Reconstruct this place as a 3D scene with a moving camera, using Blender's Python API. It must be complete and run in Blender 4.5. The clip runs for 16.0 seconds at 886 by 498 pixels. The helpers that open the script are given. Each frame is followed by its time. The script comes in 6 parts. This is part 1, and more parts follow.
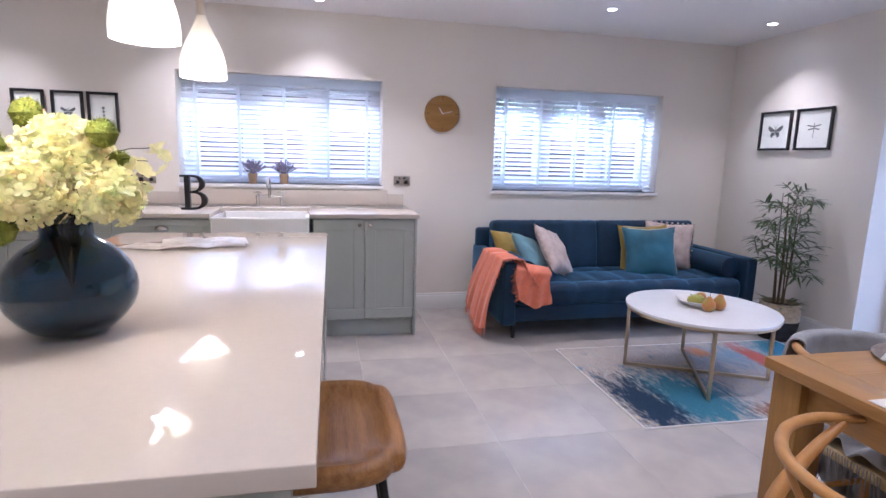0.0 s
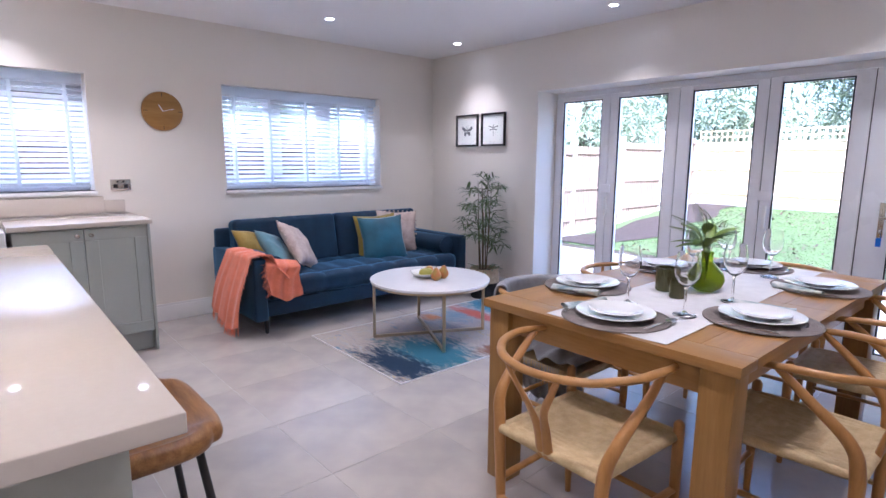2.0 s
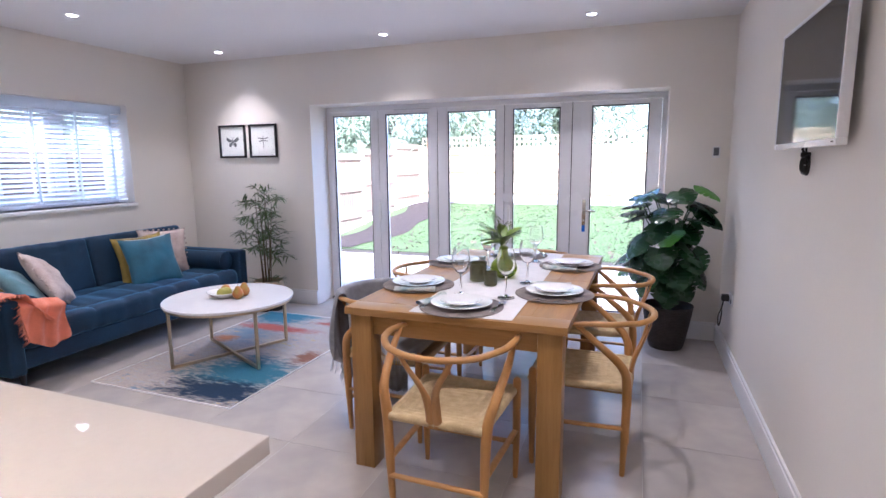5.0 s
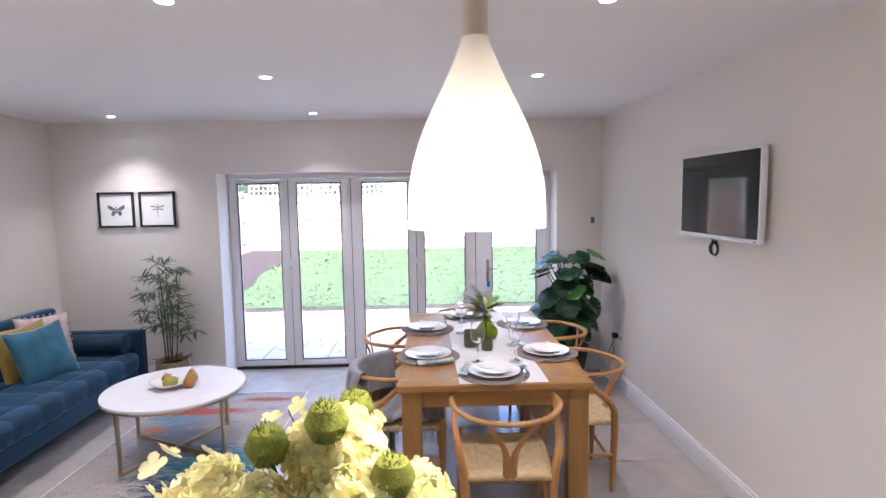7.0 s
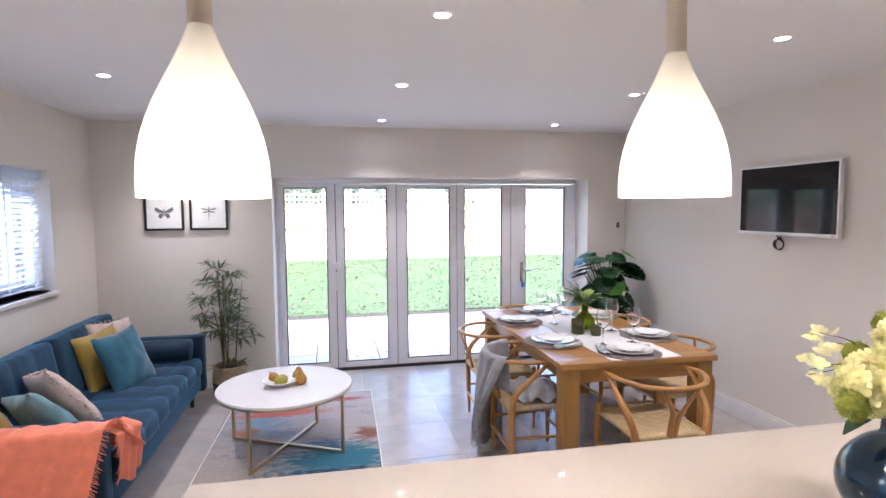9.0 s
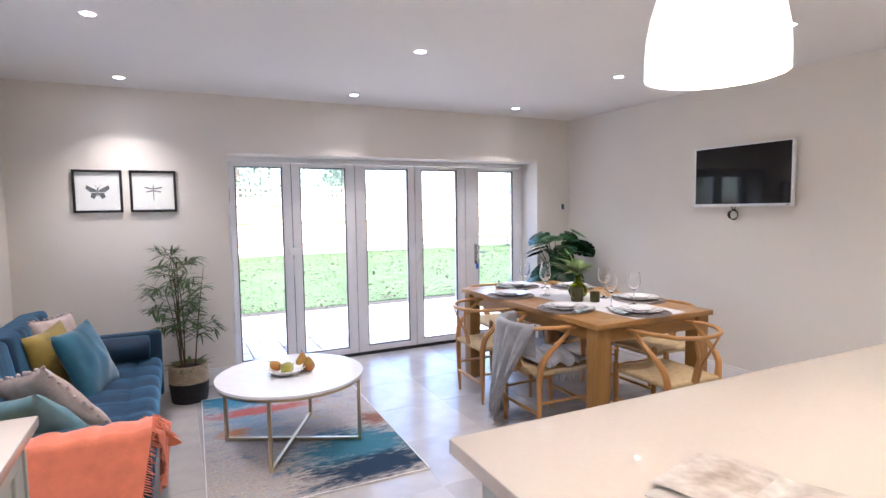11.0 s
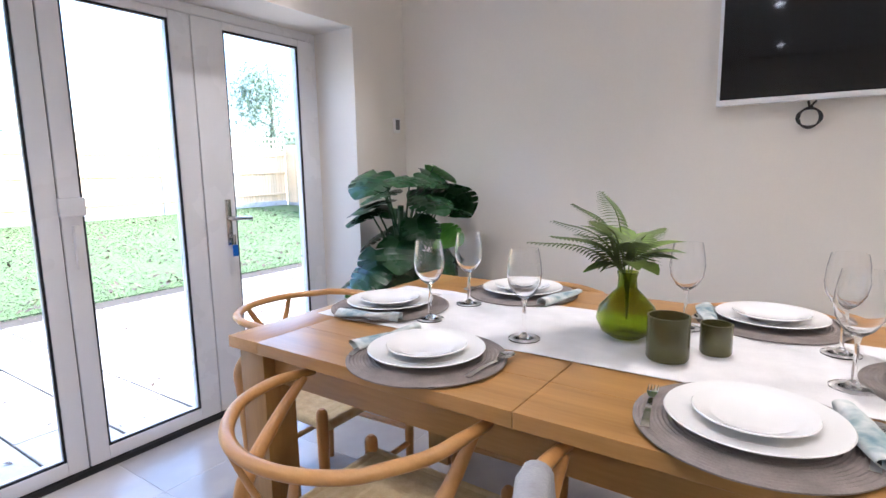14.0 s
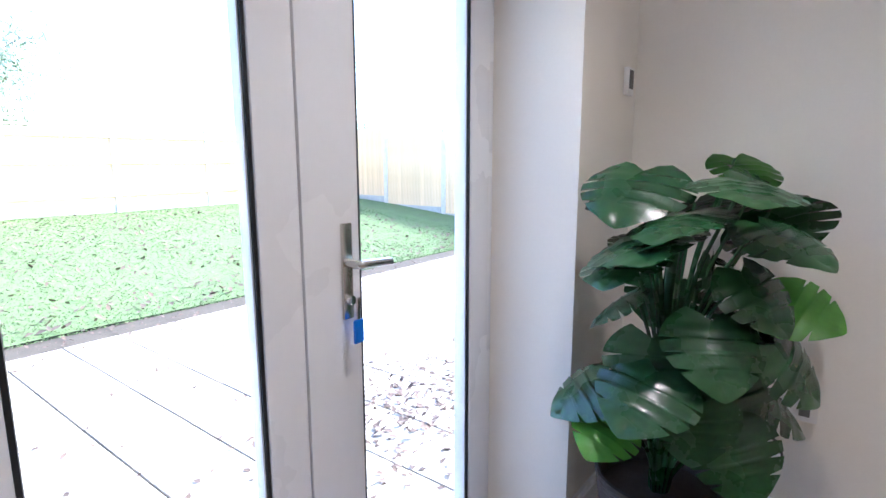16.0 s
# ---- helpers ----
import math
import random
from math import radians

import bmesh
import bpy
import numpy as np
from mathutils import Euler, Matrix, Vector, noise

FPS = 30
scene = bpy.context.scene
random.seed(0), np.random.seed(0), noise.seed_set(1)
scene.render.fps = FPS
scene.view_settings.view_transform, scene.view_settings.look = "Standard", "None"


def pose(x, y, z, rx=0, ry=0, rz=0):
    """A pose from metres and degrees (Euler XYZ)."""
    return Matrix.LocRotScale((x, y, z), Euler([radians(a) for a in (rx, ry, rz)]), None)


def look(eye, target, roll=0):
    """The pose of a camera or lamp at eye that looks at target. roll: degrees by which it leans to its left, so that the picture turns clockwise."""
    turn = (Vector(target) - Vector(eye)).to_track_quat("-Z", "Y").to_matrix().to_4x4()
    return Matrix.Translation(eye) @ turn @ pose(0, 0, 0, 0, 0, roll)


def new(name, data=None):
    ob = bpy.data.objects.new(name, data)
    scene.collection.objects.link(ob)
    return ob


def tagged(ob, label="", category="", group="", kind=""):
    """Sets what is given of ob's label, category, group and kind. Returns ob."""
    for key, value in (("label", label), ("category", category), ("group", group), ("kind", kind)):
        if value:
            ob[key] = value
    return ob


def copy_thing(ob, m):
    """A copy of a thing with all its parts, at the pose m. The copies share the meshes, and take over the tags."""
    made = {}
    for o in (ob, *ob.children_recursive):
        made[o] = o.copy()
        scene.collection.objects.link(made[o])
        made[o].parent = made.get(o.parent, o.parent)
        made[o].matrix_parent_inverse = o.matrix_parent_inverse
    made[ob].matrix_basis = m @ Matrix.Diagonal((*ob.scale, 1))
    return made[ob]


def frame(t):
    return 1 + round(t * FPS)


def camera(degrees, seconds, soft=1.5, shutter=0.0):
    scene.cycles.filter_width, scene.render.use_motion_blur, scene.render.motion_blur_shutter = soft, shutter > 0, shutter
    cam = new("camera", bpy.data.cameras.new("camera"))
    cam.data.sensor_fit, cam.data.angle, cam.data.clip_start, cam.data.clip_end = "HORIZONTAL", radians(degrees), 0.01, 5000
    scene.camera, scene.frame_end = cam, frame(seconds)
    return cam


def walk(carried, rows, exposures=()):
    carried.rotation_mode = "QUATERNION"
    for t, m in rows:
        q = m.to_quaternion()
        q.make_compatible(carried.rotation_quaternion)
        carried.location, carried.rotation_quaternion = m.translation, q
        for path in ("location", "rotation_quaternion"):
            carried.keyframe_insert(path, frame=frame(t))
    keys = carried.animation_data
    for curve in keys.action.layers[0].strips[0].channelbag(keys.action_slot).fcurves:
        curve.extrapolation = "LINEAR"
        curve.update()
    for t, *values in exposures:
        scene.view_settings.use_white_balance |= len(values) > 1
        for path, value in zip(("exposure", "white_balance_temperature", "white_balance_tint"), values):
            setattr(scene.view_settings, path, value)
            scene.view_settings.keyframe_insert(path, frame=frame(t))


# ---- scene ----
cam = camera(78.9, 16.0)
PATH = [
    (0, (0.752, 0.847, 1.313), (1.187, 2.77, 0.979), 1.6),
    (0.5, (0.687, 0.778, 1.33), (1.385, 2.622, 0.996), 1.4),
    (1, (0.66, 0.746, 1.322), (1.592, 2.484, 0.993), 1.0),
    (1.5, (0.64, 0.678, 1.284), (1.752, 2.31, 0.968), 0.4),
    (2, (0.515, 0.659, 1.3), (1.823, 2.138, 0.978), 0.3),
    (2.5, (0.430, 0.650, 1.318), (1.880, 1.983, 0.988), 0.1),
    (3, (0.389, 0.644, 1.303), (1.941, 1.863, 0.976), -0.0),
    (5.5, (-0.141, 1.142, 1.461), (1.772, 1.637, 1.149), -0.6),
    (6, (-0.282, 1.398, 1.55), (1.67, 1.715, 1.251), -0.5),
    (6.5, (-0.381, 1.605, 1.598), (1.596, 1.764, 1.342), -0.3),
    (7, (-0.539, 1.971, 1.681), (1.451, 1.905, 1.49), -0.9),
    (7.5, (-0.623, 2.294, 1.676), (1.362, 2.11, 1.517), -0.7),
    (8, (-0.680, 2.650, 1.655), (1.301, 2.385, 1.514), -0.5),
    (8.5, (-0.73, 3.031, 1.638), (1.237, 2.696, 1.499), -0.5),
    (9, (-0.681, 3.349, 1.615), (1.271, 2.941, 1.471), -0.4),
    (11.5, (0.007, 4.327, 1.372), (1.695, 3.268, 1.206), -1.1),
    (12, (0.696, 4.274, 1.272), (2.247, 3.026, 1.095), -1.1),
    (12.5, (1.298, 4.016, 1.172), (2.674, 2.572, 1.006), -0.8),
    (13, (1.876, 3.482, 1.19), (3.053, 1.883, 0.947), -1.0),
    (13.5, (2.153, 3.164, 1.175), (3.284, 1.535, 0.913), -1.0),
    (14, (2.468, 2.923, 1.191), (3.575, 1.284, 0.894), -1.0),
    (14.5, (2.773, 2.727, 1.197), (3.863, 1.082, 0.874), -0.9),
    (15, (3.111, 2.483, 1.184), (4.293, 0.903, 0.854), -1.3),
    (15.5, (3.549, 2.353, 1.186), (4.72, 0.769, 0.842), -0.8),
    (16, (3.870, 2.160, 1.200), (5.070, 0.612, 0.872), -0.1),
]
walk(cam, [(t, look(eye, target, roll)) for t, eye, target, roll in PATH],
     exposures=[(0.0, 3.16, 5020, 23), (4.0, 3.28, 5080, 23), (9.0, 3.36, 5350, 20), (12.5, 3.50, 5400, 17), (16.0, 3.47, 5320, 15)])

# ---- world, sun and lamps ----
SUN_EL, SUN_AZ = radians(36), radians(212)
world = bpy.data.worlds.new("world")
scene.world = world
world.use_nodes = True
wn = world.node_tree
sky = wn.nodes.new("ShaderNodeTexSky")
sky.sky_type = "NISHITA"
sky.sun_disc = False
sky.sun_elevation, sky.sun_rotation = SUN_EL, SUN_AZ
sky.air_density, sky.dust_density = 1.0, 2.5
bgn = wn.nodes["Background"]
bgn.inputs["Strength"].default_value = 0.15
wn.links.new(sky.outputs[0], bgn.inputs["Color"])
sun_data = bpy.data.lights.new("sun", "SUN")
sun_data.energy, sun_data.angle, sun_data.color = 1.6, radians(12), (1.0, 0.95, 0.88)
sun_ob = new("sun", sun_data)
sun_dir = Vector((math.sin(SUN_AZ) * math.cos(SUN_EL), math.cos(SUN_AZ) * math.cos(SUN_EL), math.sin(SUN_EL)))
sun_ob.matrix_world = look(tuple(sun_dir * 30), (0, 0, 0))

CEIL = 2.40
EAST, NORTH, SOUTH, WEST = 4.5, 5.35, 0.297, -3.2
DOWNLIGHTS = [(x, y) for x in (1.50, 2.74, 4.09) for y in (1.28, 2.89)] + [(1.50, 4.60), (2.80, 4.60), (4.15, 4.58), (0.74, 5.02), (-0.2, 4.98), (-1.4, 4.9), (-1.4, 2.9), (-1.4, 1.2), (0.3, 0.7)]
DOWN_POWER, PEND_POWER = 7.4, 0.6

# ---- materials ----


def mat(name, color, rough=0.5, metal=0.0, vary=0.08, scale=6.0, fine=60.0, bump=0.1, bump_scale=None, stretch=(1, 1, 1), sheen=0.0, coat=0.0,
        second=None, trans=0.0, ior=1.45, emit=0.0, rand=0.0, sub=0.0, spec=0.5):
    m = bpy.data.materials.new(name)
    m.use_nodes = True
    n, l = m.node_tree.nodes, m.node_tree.links
    b = n["Principled BSDF"]
    b.inputs["Roughness"].default_value = rough
    b.inputs["Metallic"].default_value = metal
    b.inputs["Transmission Weight"].default_value = trans
    b.inputs["IOR"].default_value = ior
    b.inputs["Sheen Weight"].default_value = sheen
    b.inputs["Sheen Roughness"].default_value = 0.35
    b.inputs["Coat Weight"].default_value = coat
    b.inputs["Coat Roughness"].default_value = 0.08
    b.inputs["Specular IOR Level"].default_value = spec
    b.inputs["Subsurface Weight"].default_value = sub
    tc, mp = n.new("ShaderNodeTexCoord"), n.new("ShaderNodeMapping")
    mp.inputs["Scale"].default_value = stretch
    l.new(tc.outputs["Object"], mp.inputs["Vector"])
    big, small = n.new("ShaderNodeTexNoise"), n.new("ShaderNodeTexNoise")
    big.inputs["Scale"].default_value, small.inputs["Scale"].default_value = scale, fine
    big.inputs["Detail"].default_value, small.inputs["Detail"].default_value = 5, 4
    l.new(mp.outputs[0], big.inputs["Vector"])
    l.new(mp.outputs[0], small.inputs["Vector"])
    add = n.new("ShaderNodeMath")
    add.operation = "MULTIPLY_ADD"
    add.inputs[1].default_value = 0.4
    l.new(small.outputs["Fac"], add.inputs[0])
    l.new(big.outputs["Fac"], add.inputs[2])
    ramp = n.new("ShaderNodeValToRGB")
    c2 = second or tuple(c * (1 - 2.5 * vary) for c in color)
    c1 = color if second else tuple(min(1, c * (1 + vary)) for c in color)
    ramp.color_ramp.elements[0].position, ramp.color_ramp.elements[1].position = 0.45, 0.95
    ramp.color_ramp.elements[0].color, ramp.color_ramp.elements[1].color = (*c2, 1), (*c1, 1)
    l.new(add.outputs[0], ramp.inputs[0])
    out = ramp.outputs["Color"]
    if rand:
        info, hsv, mr = n.new("ShaderNodeObjectInfo"), n.new("ShaderNodeHueSaturation"), n.new("ShaderNodeMapRange")
        mr.inputs["To Min"].default_value, mr.inputs["To Max"].default_value = 1 - rand, 1 + rand
        l.new(info.outputs["Random"], mr.inputs["Value"])
        l.new(mr.outputs[0], hsv.inputs["Value"])
        l.new(out, hsv.inputs["Color"])
        out = hsv.outputs["Color"]
    l.new(out, b.inputs["Base Color"])
    rr = n.new("ShaderNodeMapRange")
    rr.inputs["To Min"].default_value, rr.inputs["To Max"].default_value = max(0, rough - 0.06), min(1, rough + 0.06)
    l.new(big.outputs["Fac"], rr.inputs["Value"])
    l.new(rr.outputs[0], b.inputs["Roughness"])
    if bump:
        bp = n.new("ShaderNodeBump")
        bp.inputs["Strength"].default_value, bp.inputs["Distance"].default_value = bump, 0.004
        l.new(small.outputs["Fac"], bp.inputs["Height"])
        l.new(bp.outputs[0], b.inputs["Normal"])
    if emit:
        b.inputs["Emission Color"].default_value = (*color, 1)
        b.inputs["Emission Strength"].default_value = emit
    return m


def wood(name, light, dark, axis="x", rough=0.38, scale=1.0):
    st = {"x": (0.8, 9, 9), "y": (9, 0.8, 9), "z": (9, 9, 0.8)}[axis]
    return mat(name, light, rough=rough, second=dark, scale=2.2 * scale, fine=16 * scale, bump=0.06, stretch=st, rand=0.07)


m_wall = mat("wall_paint", (0.81, 0.765, 0.695), 0.85, vary=0.015, scale=0.8, fine=120, bump=0.03)
m_ceil = mat("ceiling_paint", (0.88, 0.865, 0.85), 0.9, vary=0.01, scale=0.6, fine=90, bump=0.02)
m_trim = mat("white_gloss_trim", (0.82, 0.81, 0.80), 0.35, vary=0.01, scale=2, bump=0.0)
m_upvc = mat("white_upvc", (0.84, 0.84, 0.86), 0.28, vary=0.01, scale=2, bump=0.0)
m_gasket = mat("black_gasket", (0.015, 0.017, 0.02), 0.6, bump=0)
m_tile = mat("porcelain_floor_tile", (0.50, 0.45, 0.40), 0.24, second=(0.36, 0.335, 0.32), scale=1.6, fine=7, bump=0.015, rand=0.05)
m_grout = mat("pale_grout", (0.56, 0.53, 0.50), 0.85, scale=20, bump=0.1)
m_quartz = mat("white_quartz_worktop", (0.59, 0.53, 0.465), 0.05, second=(0.575, 0.515, 0.45), scale=60, fine=350, bump=0.0)
m_sage = mat("sage_grey_cabinet_paint", (0.42, 0.44, 0.40), 0.45, vary=0.02, scale=2, bump=0.02)
m_dark_gap = mat("cabinet_shadow_board", (0.10, 0.10, 0.095), 0.8, bump=0)
m_nickel = mat("brushed_nickel", (0.62, 0.60, 0.56), 0.25, metal=1.0, vary=0.02, scale=10, bump=0)
m_steel = mat("polished_steel", (0.75, 0.74, 0.73), 0.12, metal=1.0, vary=0.02, scale=10, bump=0)
m_ceramic = mat("white_glazed_ceramic", (0.82, 0.81, 0.79), 0.1, vary=0.01, scale=3, bump=0, coat=0.4)
m_oak = wood("oak_table_wood", (0.43, 0.235, 0.075), (0.29, 0.145, 0.038), "x", 0.32)
m_oak_y = wood("oak_cross_wood", (0.43, 0.235, 0.075), (0.29, 0.145, 0.038), "y", 0.32)
m_oak_leg = wood("oak_leg_wood", (0.37, 0.20, 0.058), (0.24, 0.122, 0.031), "z", 0.36)
m_beech = wood("chair_beech", (0.50, 0.255, 0.078), (0.38, 0.18, 0.050), "z", 0.4, 1.5)
m_beech2 = wood("chair_rail_beech", (0.52, 0.28, 0.09), (0.40, 0.20, 0.058), "x", 0.36, 1.5)
m_stool = wood("stool_elm_seat", (0.40, 0.20, 0.06), (0.17, 0.07, 0.02), "y", 0.30, 2.2)
m_black = mat("black_powder_coat", (0.018, 0.016, 0.016), 0.4, bump=0.03)
m_gold = mat("brushed_gold_frame", (0.62, 0.50, 0.33), 0.3, metal=1.0, vary=0.05, bump=0)
m_marble = mat("white_marble_top", (0.83, 0.82, 0.81), 0.14, second=(0.76, 0.75, 0.75), scale=3, fine=12, bump=0)
m_velvet = mat("blue_velvet", (0.0045, 0.033, 0.075), 0.7, second=(0.0022, 0.015, 0.040), scale=4, fine=70, bump=0.25, sheen=0.6)
m_velvet.node_tree.nodes["Principled BSDF"].inputs["Sheen Tint"].default_value = (0.22, 0.58, 0.95, 1)
m_teal = mat("teal_velvet", (0.022, 0.12, 0.18), 0.6, vary=0.15, scale=8, fine=120, bump=0.15, sheen=0.6)
m_aqua = mat("pale_aqua_cotton", (0.15, 0.29, 0.33), 0.8, vary=0.12, scale=10, fine=160, bump=0.2, sheen=0.3)
m_mustard = mat("mustard_velvet", (0.36, 0.25, 0.045), 0.7, vary=0.15, scale=8, fine=120, bump=0.15, sheen=0.4)
m_cream = mat("cream_pompom_cotton", (0.62, 0.52, 0.47), 0.9, second=(0.40, 0.31, 0.27), scale=12, fine=120, bump=0.3)
m_coral = mat("coral_wool_throw", (0.74, 0.22, 0.12), 0.9, vary=0.06, scale=20, fine=260, bump=0.35, sheen=0.4)
m_grey_throw = mat("grey_wool_throw", (0.33, 0.33, 0.345), 0.92, vary=0.10, scale=18, fine=260, bump=0.35, sheen=0.3)
m_cord = mat("paper_cord", (0.62, 0.48, 0.26), 0.75, second=(0.46, 0.33, 0.16), scale=30, fine=220, bump=0.5)
m_linen = mat("white_linen", (0.74, 0.72, 0.71), 0.9, vary=0.04, scale=16, fine=260, bump=0.3)
m_mat = mat("taupe_woven_placemat", (0.24, 0.205, 0.185), 0.85, vary=0.12, scale=20, fine=240, bump=0.5)
m_napkin = mat("patterned_napkin", (0.72, 0.72, 0.68), 0.9, second=(0.12, 0.22, 0.25), scale=22, fine=30, bump=0.2)
m_glass = mat("clear_glass", (1, 1, 1), 0.0, vary=0, trans=1.0, ior=1.45, bump=0)
m_pane = mat("window_glass", (0.97, 0.99, 0.98), 0.0, vary=0, trans=1.0, ior=1.03, bump=0)
m_green_glass = mat("olive_green_glass", (0.42, 0.50, 0.06), 0.02, vary=0.0, trans=1.0, ior=1.3, bump=0)
m_smoke_glass = mat("mottled_green_glass", (0.20, 0.19, 0.07), 0.2, vary=0.2, trans=0.55, scale=20, bump=0.1)
m_blue_glass = mat("petrol_blue_glass", (0.085, 0.17, 0.25), 0.0, vary=0.0, trans=1.0, ior=1.4, bump=0, coat=0.3)
m_leaf = mat("dark_glossy_leaf", (0.026, 0.085, 0.026), 0.27, second=(0.010, 0.038, 0.018), scale=9, fine=60, bump=0.1)
m_leaf2 = mat("bright_green_leaf", (0.10, 0.30, 0.03), 0.36, second=(0.05, 0.18, 0.02), scale=9, bump=0.1)
m_bamboo = mat("bamboo_leaf", (0.15, 0.21, 0.075), 0.5, second=(0.035, 0.07, 0.03), scale=12, bump=0.1)
m_fern = mat("olive_fern_leaf", (0.16, 0.22, 0.045), 0.5, second=(0.08, 0.12, 0.025), scale=12, bump=0.1)
m_rosette = mat("lime_rosette_leaf", (0.26, 0.36, 0.06), 0.45, second=(0.12, 0.20, 0.03), scale=12, bump=0.1)
m_stem = mat("brown_plant_stem", (0.10, 0.07, 0.035), 0.7, bump=0.2)
m_petal = mat("cream_hydrangea_petal", (0.93, 0.91, 0.62), 0.55, second=(0.92, 0.87, 0.38), scale=12, fine=60, bump=0.05, sub=0.2)
m_moss = mat("green_moss_ball", (0.34, 0.36, 0.05), 0.9, second=(0.13, 0.17, 0.02), scale=40, fine=200, bump=0.8)
m_lav = mat("lavender_spikes", (0.28, 0.22, 0.30), 0.9, second=(0.14, 0.13, 0.16), scale=30, bump=0.3)
m_pot = mat("kraft_terracotta_pot", (0.42, 0.28, 0.16), 0.8, vary=0.1, scale=20, bump=0.2)
m_basket = mat("natural_seagrass", (0.46, 0.36, 0.24), 0.85, second=(0.28, 0.20, 0.12), scale=30, fine=120, bump=0.5)
m_basket_dark = mat("black_seagrass", (0.022, 0.02, 0.02), 0.8, vary=0.2, scale=30, fine=120, bump=0.5)
m_pot_dark = mat("dark_woven_pot", (0.045, 0.036, 0.034), 0.6, vary=0.2, scale=30, fine=90, bump=0.5)
m_soil = mat("bark_soil", (0.05, 0.035, 0.025), 0.95, scale=30, bump=0.6)
m_screen = mat("tv_screen_glass", (0.006, 0.006, 0.007), 0.06, vary=0, bump=0)
m_paper = mat("white_art_paper", (0.78, 0.77, 0.75), 0.7, vary=0.01, bump=0)
m_ink = mat("grey_print_ink", (0.16, 0.16, 0.17), 0.8, vary=0.1, scale=60, bump=0)
m_clock = wood("clock_bamboo", (0.42, 0.235, 0.065), (0.30, 0.15, 0.035), "x", 0.35)
m_shade = mat("opal_shade_glass", (1.0, 0.93, 0.78), 0.25, vary=0, bump=0, emit=0.7)
m_lamp_lens = mat("downlight_lens", (1.0, 0.96, 0.9), 0.3, vary=0, bump=0, emit=6)
m_beige = mat("pale_ash_lampholder", (0.82, 0.72, 0.58), 0.5, vary=0.05, bump=0.02)
m_pear = mat("blushed_pear_skin", (0.28, 0.32, 0.05), 0.42, second=(0.52, 0.10, 0.035), scale=13, fine=120, bump=0.05)
m_pear2 = mat("green_pear_skin", (0.30, 0.33, 0.06), 0.45, second=(0.36, 0.30, 0.04), scale=9, fine=120, bump=0.05)
m_orange = mat("orange_ceramic", (0.62, 0.26, 0.05), 0.4, bump=0)
m_blue_fob = mat("blue_plastic", (0.01, 0.15, 0.65), 0.35, bump=0)
m_slat = mat("white_blind_slat", (0.78, 0.85, 0.86), 0.45, vary=0.01, bump=0)
m_patio = mat("buff_paving_slab", (0.46, 0.42, 0.36), 0.8, second=(0.36, 0.32, 0.27), scale=3, fine=50, bump=0.3, rand=0.08)
m_joint = mat("mossy_mortar_joint", (0.060, 0.048, 0.032), 0.95, scale=8, bump=0.4)
m_lawn = mat("lawn_grass_soil", (0.10, 0.155, 0.05), 0.95, second=(0.085, 0.11, 0.045), scale=2.5, fine=90, bump=0.2)
m_blade = mat("grass_blade", (0.100, 0.158, 0.055), 0.9, second=(0.075, 0.125, 0.04), scale=1.5, bump=0)
m_mulch = mat("bark_mulch", (0.065, 0.045, 0.038), 0.95, second=(0.03, 0.022, 0.018), scale=20, fine=90, bump=0.9)
m_dead = mat("fallen_dry_leaf", (0.15, 0.10, 0.07), 0.8, second=(0.05, 0.036, 0.03), scale=6, bump=0.1)
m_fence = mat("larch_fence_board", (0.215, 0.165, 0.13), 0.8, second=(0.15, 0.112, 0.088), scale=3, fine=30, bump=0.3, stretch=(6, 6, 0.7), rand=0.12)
# pale timber, lightened further to carry the sun glare on the far fence
m_fence_far = mat("pale_sunlit_fence_board", (0.76, 0.58, 0.37), 0.8, second=(0.64, 0.46, 0.27), scale=3, fine=30, bump=0.3, stretch=(6, 6, 0.7), rand=0.1)
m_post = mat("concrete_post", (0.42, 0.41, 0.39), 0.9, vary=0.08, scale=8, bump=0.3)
# same concrete as m_post, with the far fence's glare in its colour
m_post_far = mat("sunlit_concrete_post", (0.62, 0.58, 0.52), 0.9, vary=0.06, scale=8, bump=0.3)
m_bark = mat("tree_bark", (0.16, 0.13, 0.10), 0.95, second=(0.07, 0.055, 0.045), scale=6, fine=40, bump=0.9, stretch=(4, 4, 1))
# lifted well above leaf green, so the colour carries the bright haze
m_crown = mat("hazy_evergreen_foliage", (0.30, 0.35, 0.24), 0.75, second=(0.14, 0.19, 0.12), scale=0.9, fine=5, bump=0)
m_brick = mat("red_brick", (0.34, 0.14, 0.09), 0.9, second=(0.24, 0.10, 0.07), scale=5, fine=50, bump=0.4)
m_render = mat("outer_render", (0.82, 0.80, 0.76), 0.9, bump=0.2)
m_roof = mat("brown_roof_tile", (0.20, 0.09, 0.07), 0.85, scale=6, bump=0.3)


pn, pk = m_petal.node_tree.nodes, m_petal.node_tree.links
petal_glow, petal_mix = pn.new("ShaderNodeBsdfTranslucent"), pn.new("ShaderNodeMixShader")
petal_glow.inputs["Color"].default_value = (0.96, 0.92, 0.58, 1)
petal_mix.inputs[0].default_value = 0.45
pk.new(pn["Principled BSDF"].outputs[0], petal_mix.inputs[1])
pk.new(petal_glow.outputs[0], petal_mix.inputs[2])
pk.new(petal_mix.outputs[0], pn["Material Output"].inputs["Surface"])
tn, tl = m_slat.node_tree.nodes, m_slat.node_tree.links
translucent, mixer = tn.new("ShaderNodeBsdfTranslucent"), tn.new("ShaderNodeMixShader")
translucent.inputs["Color"].default_value = (0.93, 0.94, 0.96, 1)
mixer.inputs[0].default_value = 0.9
